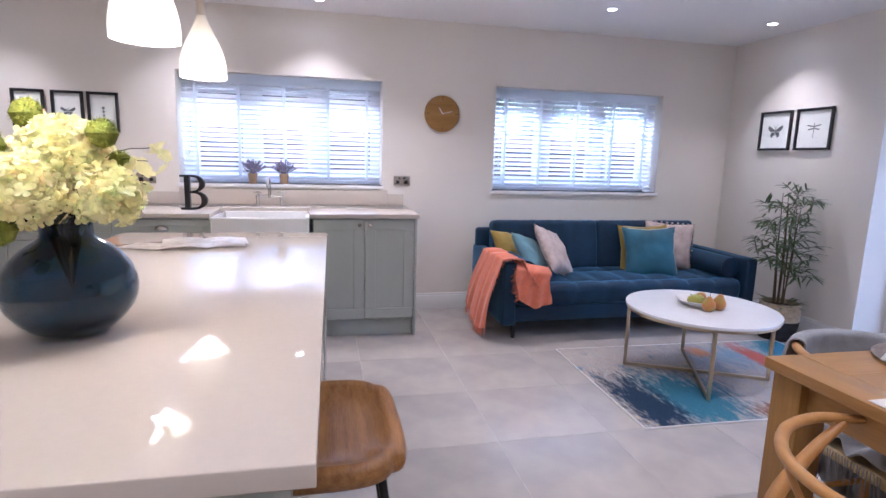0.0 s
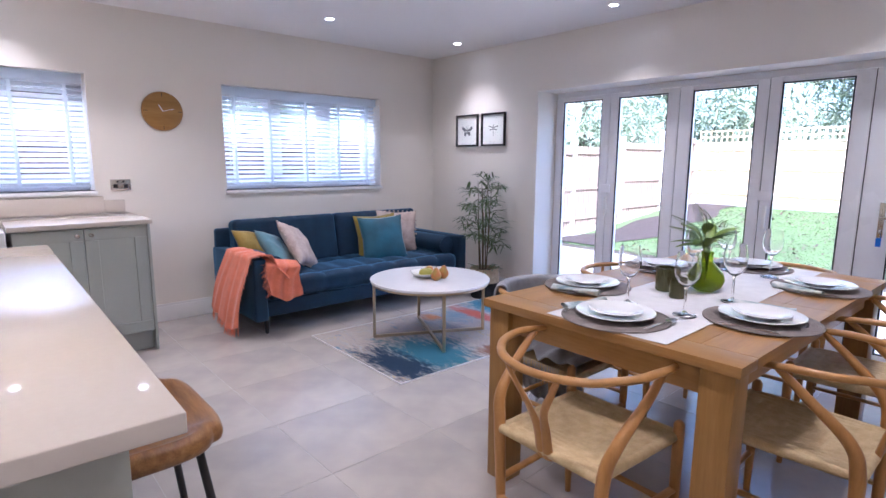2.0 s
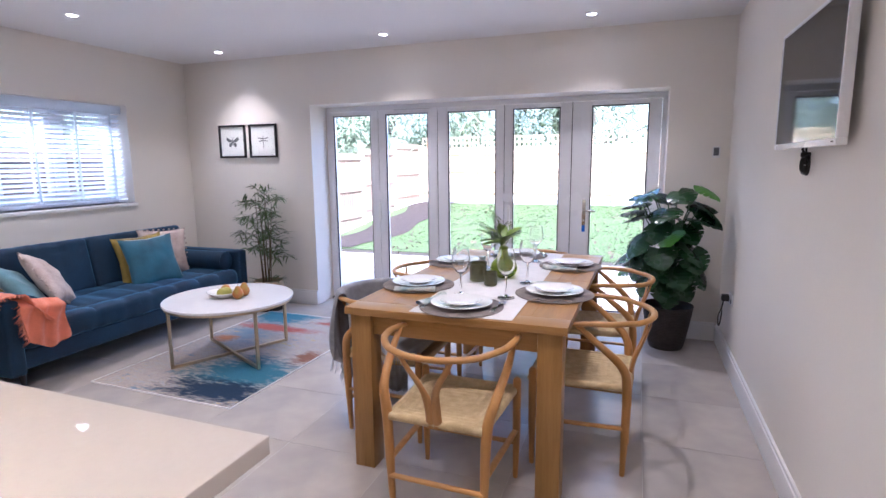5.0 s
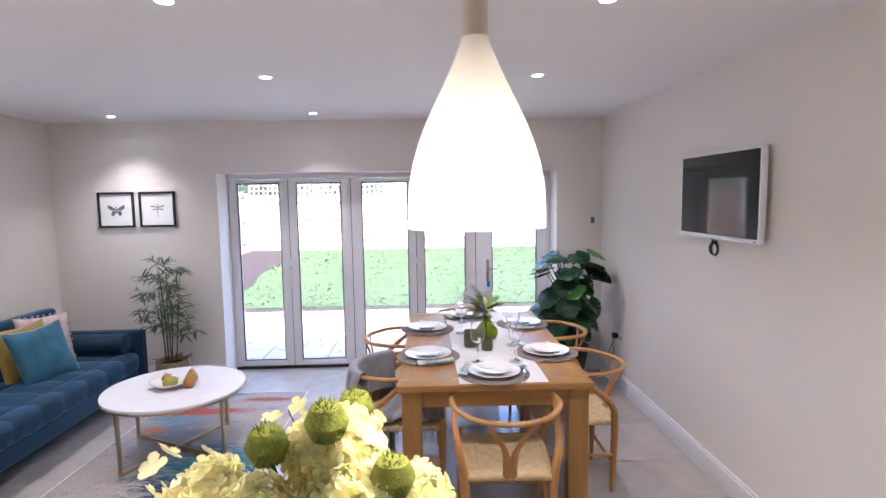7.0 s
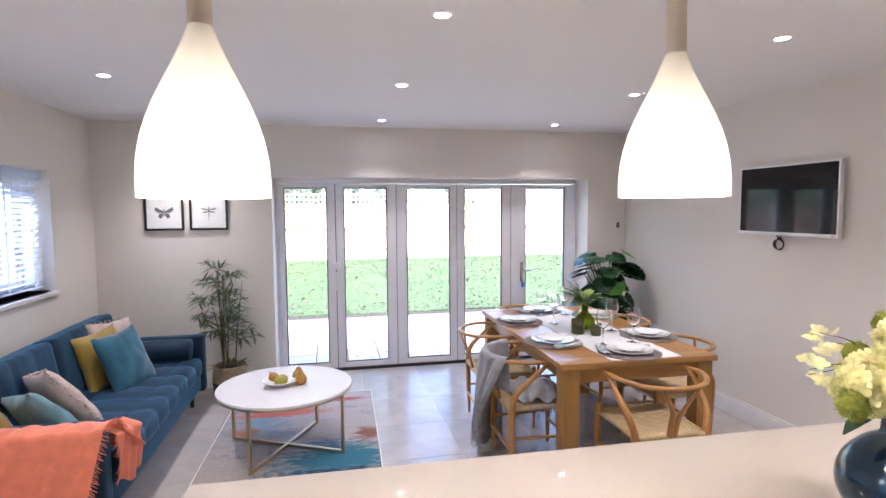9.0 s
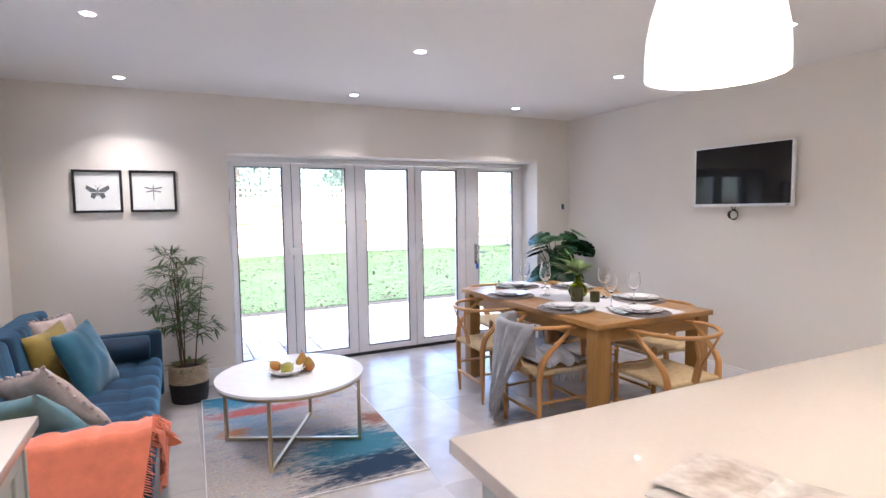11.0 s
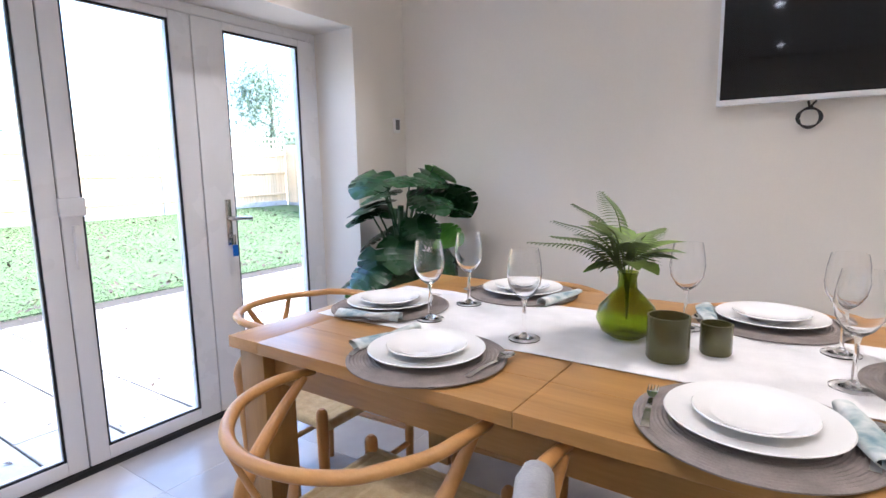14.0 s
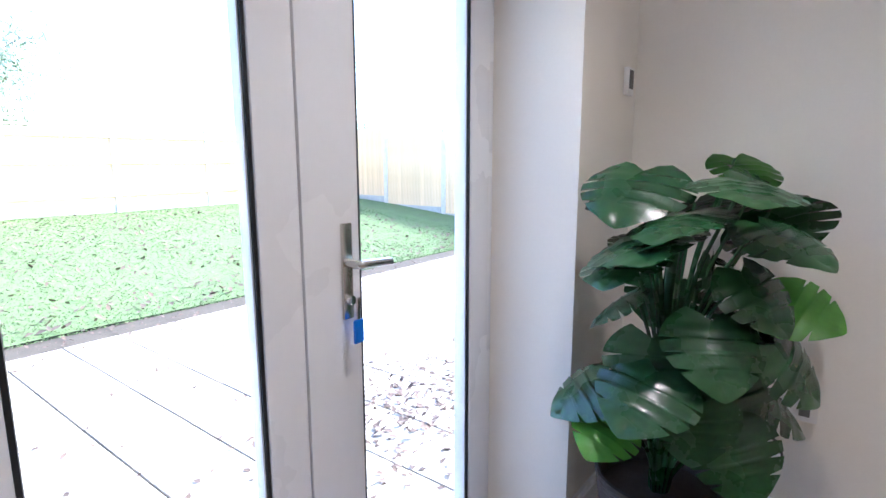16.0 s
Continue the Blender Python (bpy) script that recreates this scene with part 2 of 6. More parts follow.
tl.new(tn["Principled BSDF"].outputs[0], mixer.inputs[1])
tl.new(translucent.outputs[0], mixer.inputs[2])
tl.new(mixer.outputs[0], tn["Material Output"].inputs["Surface"])
# the opal glass glows less towards its narrow neck, away from the bulb
sn, sl = m_shade.node_tree.nodes, m_shade.node_tree.links
sep_z, ramp_z, str_z = sn.new("ShaderNodeSeparateXYZ"), sn.new("ShaderNodeValToRGB"), sn.new("ShaderNodeMapRange")
sl.new(sn["Texture Coordinate"].outputs["Object"], sep_z.inputs[0])
for q in (str_z,):
    q.inputs["From Min"].default_value, q.inputs["From Max"].default_value = 0.09, 0.262
    q.inputs["To Min"].default_value, q.inputs["To Max"].default_value = 0.20, 0.02
    sl.new(sep_z.outputs["Z"], q.inputs["Value"])
sl.new(str_z.outputs[0], sn["Principled BSDF"].inputs["Emission Strength"])
sn["Principled BSDF"].inputs["Emission Color"].default_value = (1.0, 0.80, 0.47, 1)


def rug_material():
    m = mat("multicolour_abstract_rug_pile", (0.5, 0.45, 0.4), 0.95, bump=0.5, fine=260)
    n, l = m.node_tree.nodes, m.node_tree.links
    b = n["Principled BSDF"]
    tc = n.new("ShaderNodeTexCoord")
    noise_a, noise_b, fine = n.new("ShaderNodeTexNoise"), n.new("ShaderNodeTexNoise"), n.new("ShaderNodeTexNoise")
    mp = n.new("ShaderNodeMapping")
    mp.inputs["Scale"].default_value = (2.2, 0.65, 1)
    mp.inputs["Rotation"].default_value = (0, 0, 0.12)
    l.new(tc.outputs["Object"], mp.inputs[0])
    for q, sc in ((noise_a, 4.2), (noise_b, 26.0), (fine, 120)):
        l.new(mp.outputs[0], q.inputs["Vector"])
        q.inputs["Scale"].default_value = sc
        q.inputs["Detail"].default_value = 7
        q.inputs["Roughness"].default_value = 0.62

    def math_node(op, a, b_value, c_value=None):
        q = n.new("ShaderNodeMath")
        q.operation = op
        for k, v in enumerate((a, b_value, c_value)):
            if v is None:
                continue
            if isinstance(v, (int, float)):
                q.inputs[k].default_value = v
            else:
                l.new(v, q.inputs[k])
        return q.outputs[0]

    rough = math_node("MULTIPLY_ADD", noise_b.outputs["Fac"], 1.0, noise_a.outputs["Fac"])
    rough = math_node("SUBTRACT", rough, 1.0)

    def blot(x, y, sx, sy, radius, soft, weight=1.7):
        """A soft-edged patch of dye round x, y, broken up by the pile."""
        g = n.new("ShaderNodeMapping")
        g.vector_type = "POINT"
        g.inputs["Location"].default_value = (-x / sx, -y / sy, 0)
        g.inputs["Scale"].default_value = (1 / sx, 1 / sy, 0)
        l.new(tc.outputs["Object"], g.inputs[0])
        ln = n.new("ShaderNodeVectorMath")
        ln.operation = "LENGTH"
        l.new(g.outputs[0], ln.inputs[0])
        d = math_node("MULTIPLY_ADD", rough, weight, ln.outputs["Value"])
        mr = n.new("ShaderNodeMapRange")
        mr.inputs["From Min"].default_value, mr.inputs["From Max"].default_value = radius + soft, radius - soft
        l.new(d, mr.inputs["Value"])
        return mr.outputs[0]

    ground_ramp = n.new("ShaderNodeValToRGB")
    e = ground_ramp.color_ramp.elements
    stops = [(0.30, (0.24, 0.32, 0.40)), (0.40, (0.52, 0.43, 0.35)), (0.48, (0.42, 0.38, 0.38)), (0.55, (0.56, 0.47, 0.36)), (0.62, (0.40, 0.42, 0.47)), (0.72, (0.55, 0.42, 0.22))]
    e[0].position, e[0].color = stops[0][0], (*stops[0][1], 1)
    e[1].position, e[1].color = stops[-1][0], (*stops[-1][1], 1)
    for p, c in stops[1:-1]:
        q = e.new(p)
        q.color = (*c, 1)
    l.new(math_node("ADD", rough, 0.5), ground_ramp.inputs[0])
    colour = ground_ramp.outputs[0]
    for spot, dye in ((blot(0.35, 0.30, 0.55, 0.30, 0.55, 0.45), (0.22, 0.32, 0.40)), (blot(-0.44, -0.27, 0.30, 0.40, 0.85, 0.30), (0.05, 0.19, 0.26)),
                      (blot(-0.72, -0.32, 0.17, 0.42, 0.85, 0.30), (0.012, 0.035, 0.075)), (blot(-0.05, -0.50, 0.16, 0.10, 0.7, 0.3), (0.28, 0.13, 0.08)),
                      (blot(0.80, 0.36, 0.24, 0.34, 0.9, 0.3), (0.05, 0.22, 0.31)), (blot(0.46, 0.18, 0.085, 0.40, 0.85, 0.35, 1.7), (0.46, 0.11, 0.08)),
                      (blot(0.10, 0.38, 0.10, 0.12, 0.7, 0.3), (0.50, 0.22, 0.10)), (blot(0.70, -0.30, 0.05, 0.28, 0.8, 0.35, 2.0), (0.42, 0.13, 0.10))):
        mixc = n.new("ShaderNodeMixRGB")
        l.new(spot, mixc.inputs[0])
        l.new(colour, mixc.inputs[1])
        mixc.inputs[2].default_value = (*dye, 1)
        colour = mixc.outputs[0]
    over = n.new("ShaderNodeMixRGB")
    over.blend_type = "MULTIPLY"
    over.inputs[0].default_value = 0.7
    fr = n.new("ShaderNodeValToRGB")
    fr.color_ramp.elements[0].position, fr.color_ramp.elements[1].position = 0.35, 0.6
    fr.color_ramp.elements[0].color = (0.28, 0.31, 0.36, 1)
    l.new(fine.outputs["Fac"], fr.inputs[0])
    l.new(colour, over.inputs[1])
    l.new(fr.outputs[0], over.inputs[2])
    l.new(over.outputs[0], b.inputs["Base Color"])
    return m


m_rug = rug_material()

# ---- mesh helpers ----


def finish(name, bm, material, parent=None, label="", angle=38, loc=None, kind=""):
    me = bpy.data.meshes.new(name)
    bm.normal_update()
    bm.to_mesh(me)
    bm.free()
    me.materials.append(material)
    me.polygons.foreach_set("use_smooth", [True] * len(me.polygons))
    me.set_sharp_from_angle(angle=radians(angle))
    ob = new(name, me)
    if parent is not None:
        ob.parent = parent
    if loc is not None:
        ob.location = loc
    return tagged(ob, label=label, kind=kind)


def part(name, bm, material, parent, label="", angle=38, kind=""):
    return finish(name, bm, material, parent, label, angle, kind=kind)


def thing(name, loc, label, category, group="", rz=0.0):
    ob = new(name)
    ob.location = loc
    ob.rotation_euler = (0, 0, radians(rz))
    return tagged(ob, label=label, category=category, group=group)


def add_box(bm, x0, x1, y0, y1, z0, z1, bevel=0.0, seg=2, m=None):
    t = bmesh.new()
    bmesh.ops.create_cube(t, size=1)
    for v in t.verts:
        v.co = Vector((x0 + (v.co.x + 0.5) * (x1 - x0), y0 + (v.co.y + 0.5) * (y1 - y0), z0 + (v.co.z + 0.5) * (z1 - z0)))
    if bevel:
        bmesh.ops.bevel(t, geom=t.edges[:], offset=bevel, segments=seg, affect="EDGES", profile=0.6)
    merge(bm, t, m)
    return bm


def merge(bm, t, m=None):
    """Adds the mesh t, moved by m, to bm."""
    idx = {}
    for v in t.verts:
        idx[v.index if v.index >= 0 else id(v)] = None
    t.verts.index_update()
    made = [bm.verts.new(m @ v.co if m is not None else v.co) for v in t.verts]
    for f in t.faces:
        try:
            bm.faces.new([made[v.index] for v in f.verts])
        except ValueError:
            pass
    t.free()


def box(x0, x1, y0, y1, z0, z1, bevel=0.002, seg=2):
    return add_box(bmesh.new(), x0, x1, y0, y1, z0, z1, bevel, seg)


def lathe(profile, segs=40, bm=None, m=None, close=False):
    """A body of revolution about z; profile: (radius, height)."""
    t = bmesh.new()
    rings = []
    for r, z in profile:
        if r < 1e-5:
            rings.append([t.verts.new((0, 0, z))])
        else:
            rings.append([t.verts.new((r * math.cos(2 * math.pi * k / segs), r * math.sin(2 * math.pi * k / segs), z)) for k in range(segs)])
    pairs = list(zip(rings, rings[1:])) + ([(rings[-1], rings[0])] if close else [])
    for a, b in pairs:
        for k in range(segs):
            j = (k + 1) % segs
            if len(a) == 1 and len(b) == 1:
                continue
            if len(a) == 1:
                t.faces.new((a[0], b[j], b[k]))
            elif len(b) == 1:
                t.faces.new((a[k], a[j], b[0]))
            else:
                t.faces.new((a[k], a[j], b[j], b[k]))
    bmesh.ops.recalc_face_normals(t, faces=t.faces[:])
    if bm is None:
        bm = bmesh.new()
    merge(bm, t, m)
    return bm


def smooth_path(points, n):
    """Catmull-Rom through the points, n steps a span."""
    pts = [Vector(p) for p in points]
    pts = [pts[0] * 2 - pts[1]] + pts + [pts[-1] * 2 - pts[-2]]
    out = []
    for i in range(1, len(pts) - 2):
        a, b, c, d = pts[i - 1 : i + 3]
        for k in range(n):
            t = k / n
            out.append(0.5 * ((2 * b) + (c - a) * t + (2 * a - 5 * b + 4 * c - d) * t * t + (3 * b - a - 3 * c + d) * t**3))
    out.append(pts[-2])
    return out


def tube(points, radii, segs=10, bm=None, n=4, flat=1.0, smooth=True):
    """A tube along the points; radii: one or one a point; flat: height over width."""
    path = smooth_path(points, n) if smooth else [Vector(p) for p in points]
    if not isinstance(radii, (list, tuple)):
        radii = [radii] * len(points)
    if smooth:
        rr = np.interp(np.linspace(0, len(points) - 1, len(path)), range(len(points)), radii)
    else:
        rr = radii
    bm = bm or bmesh.new()
    rings = []
    side = None
    for i, p in enumerate(path):
        d = (path[min(i + 1, len(path) - 1)] - path[max(i - 1, 0)]).normalized()
        if side is None:
            side = d.cross(Vector((0, 0, 1)) if abs(d.z) < 0.9 else Vector((0, 1, 0))).normalized()
        side = (side - d * side.dot(d)).normalized()
        up = d.cross(side)
        rings.append([bm.verts.new(p + side * (rr[i] * math.cos(a)) + up * (rr[i] * flat * math.sin(a))) for a in np.linspace(0, 2 * math.pi, segs, endpoint=False)])
    for a, b in zip(rings, rings[1:]):
        for k in range(segs):
            j = (k + 1) % segs
            bm.faces.new((a[k], b[k], b[j], a[j]))
    bm.faces.new(rings[0])
    bm.faces.new(rings[-1][::-1])
    return bm


def sheet(fn, nu, nv, thick=0.0, bm=None):
    """A grid of points fn(u, v) with u, v in 0..1, given thickness along its normals."""
    t = bmesh.new()
    g = [[t.verts.new(fn(i / nu, j / nv)) for j in range(nv + 1)] for i in range(nu + 1)]
    for i in range(nu):
        for j in range(nv):
            t.faces.new((g[i][j], g[i + 1][j], g[i + 1][j + 1], g[i][j + 1]))
    if thick:
        t.normal_update()
        bmesh.ops.solidify(t, geom=t.faces[:], thickness=thick)
    if bm is None:
        return t
    merge(bm, t)
    return bm


def rounded(sx, sy, sz, r, cuts=3, disp=None, m=None, bm=None):
    """A box with round edges and a fine grid on its faces; disp moves its points."""
    t = bmesh.new()

    def steps(s):
        h = s / 2
        edge = [-h, -h + r * 0.15, -h + r * 0.45, -h + r]
        mid = list(np.linspace(-h + r, h - r, cuts + 2))[1:-1]
        return edge + mid + [-a for a in edge[::-1]]

    ax = [steps(sx), steps(sy), steps(sz)]
    h = (sx / 2, sy / 2, sz / 2)
    seen = {}

    def vert(p):
        key = tuple(round(c, 6) for c in p)
        if key not in seen:
            q = Vector([max(-h[i] + r, min(h[i] - r, p[i])) for i in range(3)])
            d = Vector(p) - q
            seen[key] = t.verts.new(q + d.normalized() * r if d.length > 1e-7 else q)
        return seen[key]

    for a in range(3):
        b, c = [i for i in range(3) if i != a]
        for sgn in (-1, 1):
            for i in range(len(ax[b]) - 1):
                for j in range(len(ax[c]) - 1):
                    quad = []
                    for u, w in ((i, j), (i + 1, j), (i + 1, j + 1), (i, j + 1)):
                        p = [0, 0, 0]
                        p[a], p[b], p[c] = sgn * h[a], ax[b][u], ax[c][w]
                        quad.append(vert(p))
                    try:
                        t.faces.new(quad)
                    except ValueError:
                        pass
    bmesh.ops.recalc_face_normals(t, faces=t.faces[:])
    if disp:
        for v in t.verts:
            v.co = disp(v.co.copy())
    if bm is None:
        bm = bmesh.new()
    merge(bm, t, m)
    return bm


def leaf_faces(bm, base, along, normal, length, width, bend=0.15, n=4):
    """A lance-shaped leaf of 2n faces."""
    along, normal = along.normalized(), normal.normalized()
    side = along.cross(normal).normalized()
    normal = side.cross(along)
    rows = []
    for i in range(n + 1):
        t = i / n
        w = width * math.sin(math.pi * min(1, t * 0.93 + 0.05)) ** 0.8
        c = base + along * (length * t) - normal * (bend * length * t * t)
        rows.append((bm.verts.new(c - side * w / 2 + normal * w * 0.12), bm.verts.new(c), bm.verts.new(c + side * w / 2 + normal * w * 0.12)))
    for a, b in zip(rows, rows[1:]):
        bm.faces.new((a[0], a[1], b[1], b[0]))
        bm.faces.new((a[1], a[2], b[2], b[1]))


# ---- shell of the room ----
W1 = (-0.315, 1.235, 1.07, 1.91)
W2 = (2.195, 3.785, 1.045, 1.922)
DOOR_Y0, DOOR_Y1, DOOR_TOP = 0.728, 3.870, 1.93
WALL_T = 0.34


def structure(name, bm, material, label, category=""):
    return tagged(finish(name, bm, material), label=label, kind="structure", category=category)


bm = bmesh.new()
xs = [WEST - 0.3, W1[0], W1[1], W2[0], W2[1], EAST + WALL_T]
for i, (a, b) in enumerate(zip(xs, xs[1:])):
    if i in (1, 3):
        w = W1 if i == 1 else W2
        add_box(bm, a, b, NORTH, NORTH + WALL_T, -0.3, w[2])
        add_box(bm, a, b, NORTH, NORTH + WALL_T, w[3], CEIL + 0.2)
    else:
        add_box(bm, a, b, NORTH, NORTH + WALL_T, -0.3, CEIL + 0.2)
structure("wall_north", bm, m_wall, "warm white painted plaster wall with two window openings", "wall")
bm = bmesh.new()
add_box(bm, EAST, EAST + WALL_T, SOUTH - 0.3, DOOR_Y0, -0.3, CEIL + 0.2)
add_box(bm, EAST, EAST + WALL_T, DOOR_Y1, NORTH, -0.3, CEIL + 0.2)
add_box(bm, EAST, EAST + WALL_T, DOOR_Y0, DOOR_Y1, DOOR_TOP, CEIL + 0.2)
structure("wall_east", bm, m_wall, "warm white painted plaster wall around the wide folding doors", "wall")
structure("wall_south", add_box(bmesh.new(), WEST - 0.3, EAST, SOUTH - 0.3, SOUTH, -0.3, CEIL + 0.2), m_wall, "plain warm white painted plaster wall behind the television", "wall")
structure("wall_west", add_box(bmesh.new(), WEST - 0.3, WEST, SOUTH, NORTH, -0.3, CEIL + 0.2), m_wall, "plain warm white painted plaster wall closing the kitchen", "wall")
structure("ceiling", add_box(bmesh.new(), WEST, EAST, SOUTH, NORTH, CEIL, CEIL + 0.2), m_ceil, "flat white painted plasterboard ceiling", "ceiling")
structure("floor_base", add_box(bmesh.new(), WEST, EAST + WALL_T, SOUTH, NORTH, -0.12, -0.0016), m_grout, "pale grout bed under the floor tiles", "floor")


def skirting(name, x0, x1, y0, y1, label):
    bm = bmesh.new()
    add_box(bm, x0, x1, y0, y1, 0.0, 0.125, 0.003)
    dx, dy = x1 - x0, y1 - y0
    if dx > dy:
        add_box(bm, x0, x1, y0 + (0.006 if y0 > 2 else 0), y1 - (0 if y0 > 2 else 0.006), 0.124, 0.142, 0.003)
    else:
        add_box(bm, x0 + 0.006, x1, y0, y1, 0.124, 0.142, 0.003)
    structure(name, bm, m_trim, label, "skirting board")


skirting("baseboard", 1.43, EAST - 0.021, NORTH - 0.02, NORTH - 0.001, "white moulded skirting board under the sofa window")
skirting("baseboard", WEST, EAST - 0.021, SOUTH + 0.001, SOUTH + 0.02, "white moulded skirting board along the television wall")
skirting("baseboard", EAST - 0.02, EAST - 0.001, DOOR_Y1, NORTH - 0.021, "white moulded skirting board beside the folding doors")
skirting("baseboard", EAST - 0.02, EAST - 0.001, SOUTH + 0.021, DOOR_Y0, "white moulded skirting board behind the leafy plant")


# ---- windows and blinds ----
def window(name, w, lights, label):
    x0, x1, z0, z1 = w
    ob = thing(name, (0, 0, 0), label, "window")
    tagged(ob, kind="structure")
    bm = bmesh.new()
    yf = NORTH + 0.20
    for a, b, c, d in ((x0, x1, z0, z0 + 0.06), (x0, x1, z1 - 0.05, z1), (x0, x0 + 0.05, z0 + 0.06, z1 - 0.05), (x1 - 0.05, x1, z0 + 0.06, z1 - 0.05)):
        add_box(bm, a, b, yf, yf + 0.07, c, d, 0.004)
    step = (x1 - x0) / lights
    for i in range(1, lights):
        add_box(bm, x0 + step * i - 0.035, x0 + step * i + 0.035, yf, yf + 0.07, z0 + 0.06, z1 - 0.05, 0.004)
    part("window_frame", bm, m_upvc, ob, "white plastic window frame")
    for i in range(lights):
        a, b = x0 + step * i + 0.03, x0 + step * (i + 1) - 0.03
        sash = bmesh.new()
        for q in ((a, b, z0 + 0.05, z0 + 0.10), (a, b, z1 - 0.10, z1 - 0.05), (a, a + 0.05, z0 + 0.1, z1 - 0.1), (b - 0.05, b, z0 + 0.1, z1 - 0.1)):
            add_box(sash, q[0], q[1], yf + 0.015, yf + 0.065 - 0.005, q[2], q[3], 0.003)
        part("sash", sash, m_upvc, ob)
        pane = part("pane", box(a + 0.04, b - 0.04, yf + 0.035, yf + 0.041, z0 + 0.09, z1 - 0.09, 0), m_pane, ob)
        pane.visible_shadow = False
    part("window_sill", box(x0 - 0.012, x1 + 0.012, NORTH - 0.025, yf, z0 - 0.028, z0, 0.004), m_trim, ob, "white painted sill board")
    return ob


window("window_1", W1, 3, "white three-light casement window above the kitchen sink")
window("window_2", W2, 3, "white three-light casement window above the blue sofa")


def blind(w, label):
    x0, x1, z0, z1 = w
    ob = thing("venetian_blind", ((x0 + x1) / 2, NORTH + 0.10, z0), label, "window blind", "venetian blinds in the windows")
    hw, h = (x1 - x0) / 2 - 0.012, z1 - z0
    part("valance", box(-hw, hw, -0.045, -0.03, h - 0.075, h - 0.004, 0.003), m_slat, ob)
    part("head_rail", box(-hw + 0.003, hw - 0.003, -0.029, 0.03, h - 0.06, h - 0.004, 0.002), m_slat, ob)
    part("bottom_rail", box(-hw, hw, -0.026, 0.026, 0.028, 0.044, 0.003), m_slat, ob)
    n = 19
    first = None
    for i in range(n):
        z = 0.075 + (h - 0.17) * i / (n - 1)
        if first is None:
            bm = bmesh.new()
            tilt = radians(-27)

            def slat(u, v):
                y = (v - 0.5) * 0.05
                return Vector(((u * 2 - 1) * hw, y * math.cos(tilt), y * math.sin(tilt) + 0.004 * (1 - (2 * v - 1) ** 2)))
            first = part("slat", sheet(slat, 1, 4, 0.0028), m_slat, ob)
            first.location = (0, 0, z)
        else:
            s = new("slat", first.data)
            s.parent, s.location = ob, (0, 0, z)
    for f in (-0.86, -0.45, 0.0, 0.45, 0.86):
        for y in (-0.029, 0.029):
            bm = box(f * hw - 0.011, f * hw + 0.011, y - 0.0006, y + 0.0006, 0.04, h - 0.07, 0)
            part("ladder_tape", bm, m_slat, ob, "white fabric ladder tape")
    bm = tube([(-hw + 0.05, -0.05, h - 0.07), (-hw + 0.05, -0.052, 0.25)], 0.0025, 6, n=2)
    part("cord", bm, m_slat, ob)
    part("cord_pull", lathe([(0.001, 0.0), (0.009, 0.004), (0.008, 0.03), (0.003, 0.04), (0, 0.04)], 12, m=Matrix.Translation((-hw + 0.05, -0.052, 0.21))), m_slat, ob)
    return ob


blind(W1, "white wooden venetian blind half open over the sink window")
blind(W2, "white wooden venetian blind half open over the sofa window")


# added lamps outside each window, standing in for sky light on the slats
for w in (W1, W2):
    day = bpy.data.lights.new("window_fill_light", "AREA")
    day.shape, day.size, day.size_y, day.energy, day.color = "RECTANGLE", w[1] - w[0], 0.12, 2.2, (0.90, 0.96, 1.0)
    day_ob = new("window_fill_light", day)
    day_ob.matrix_world = look(((w[0] + w[1]) / 2, NORTH + 0.42, w[3] + 0.06), ((w[0] + w[1]) / 2, NORTH + 0.10, w[2] + 0.30))


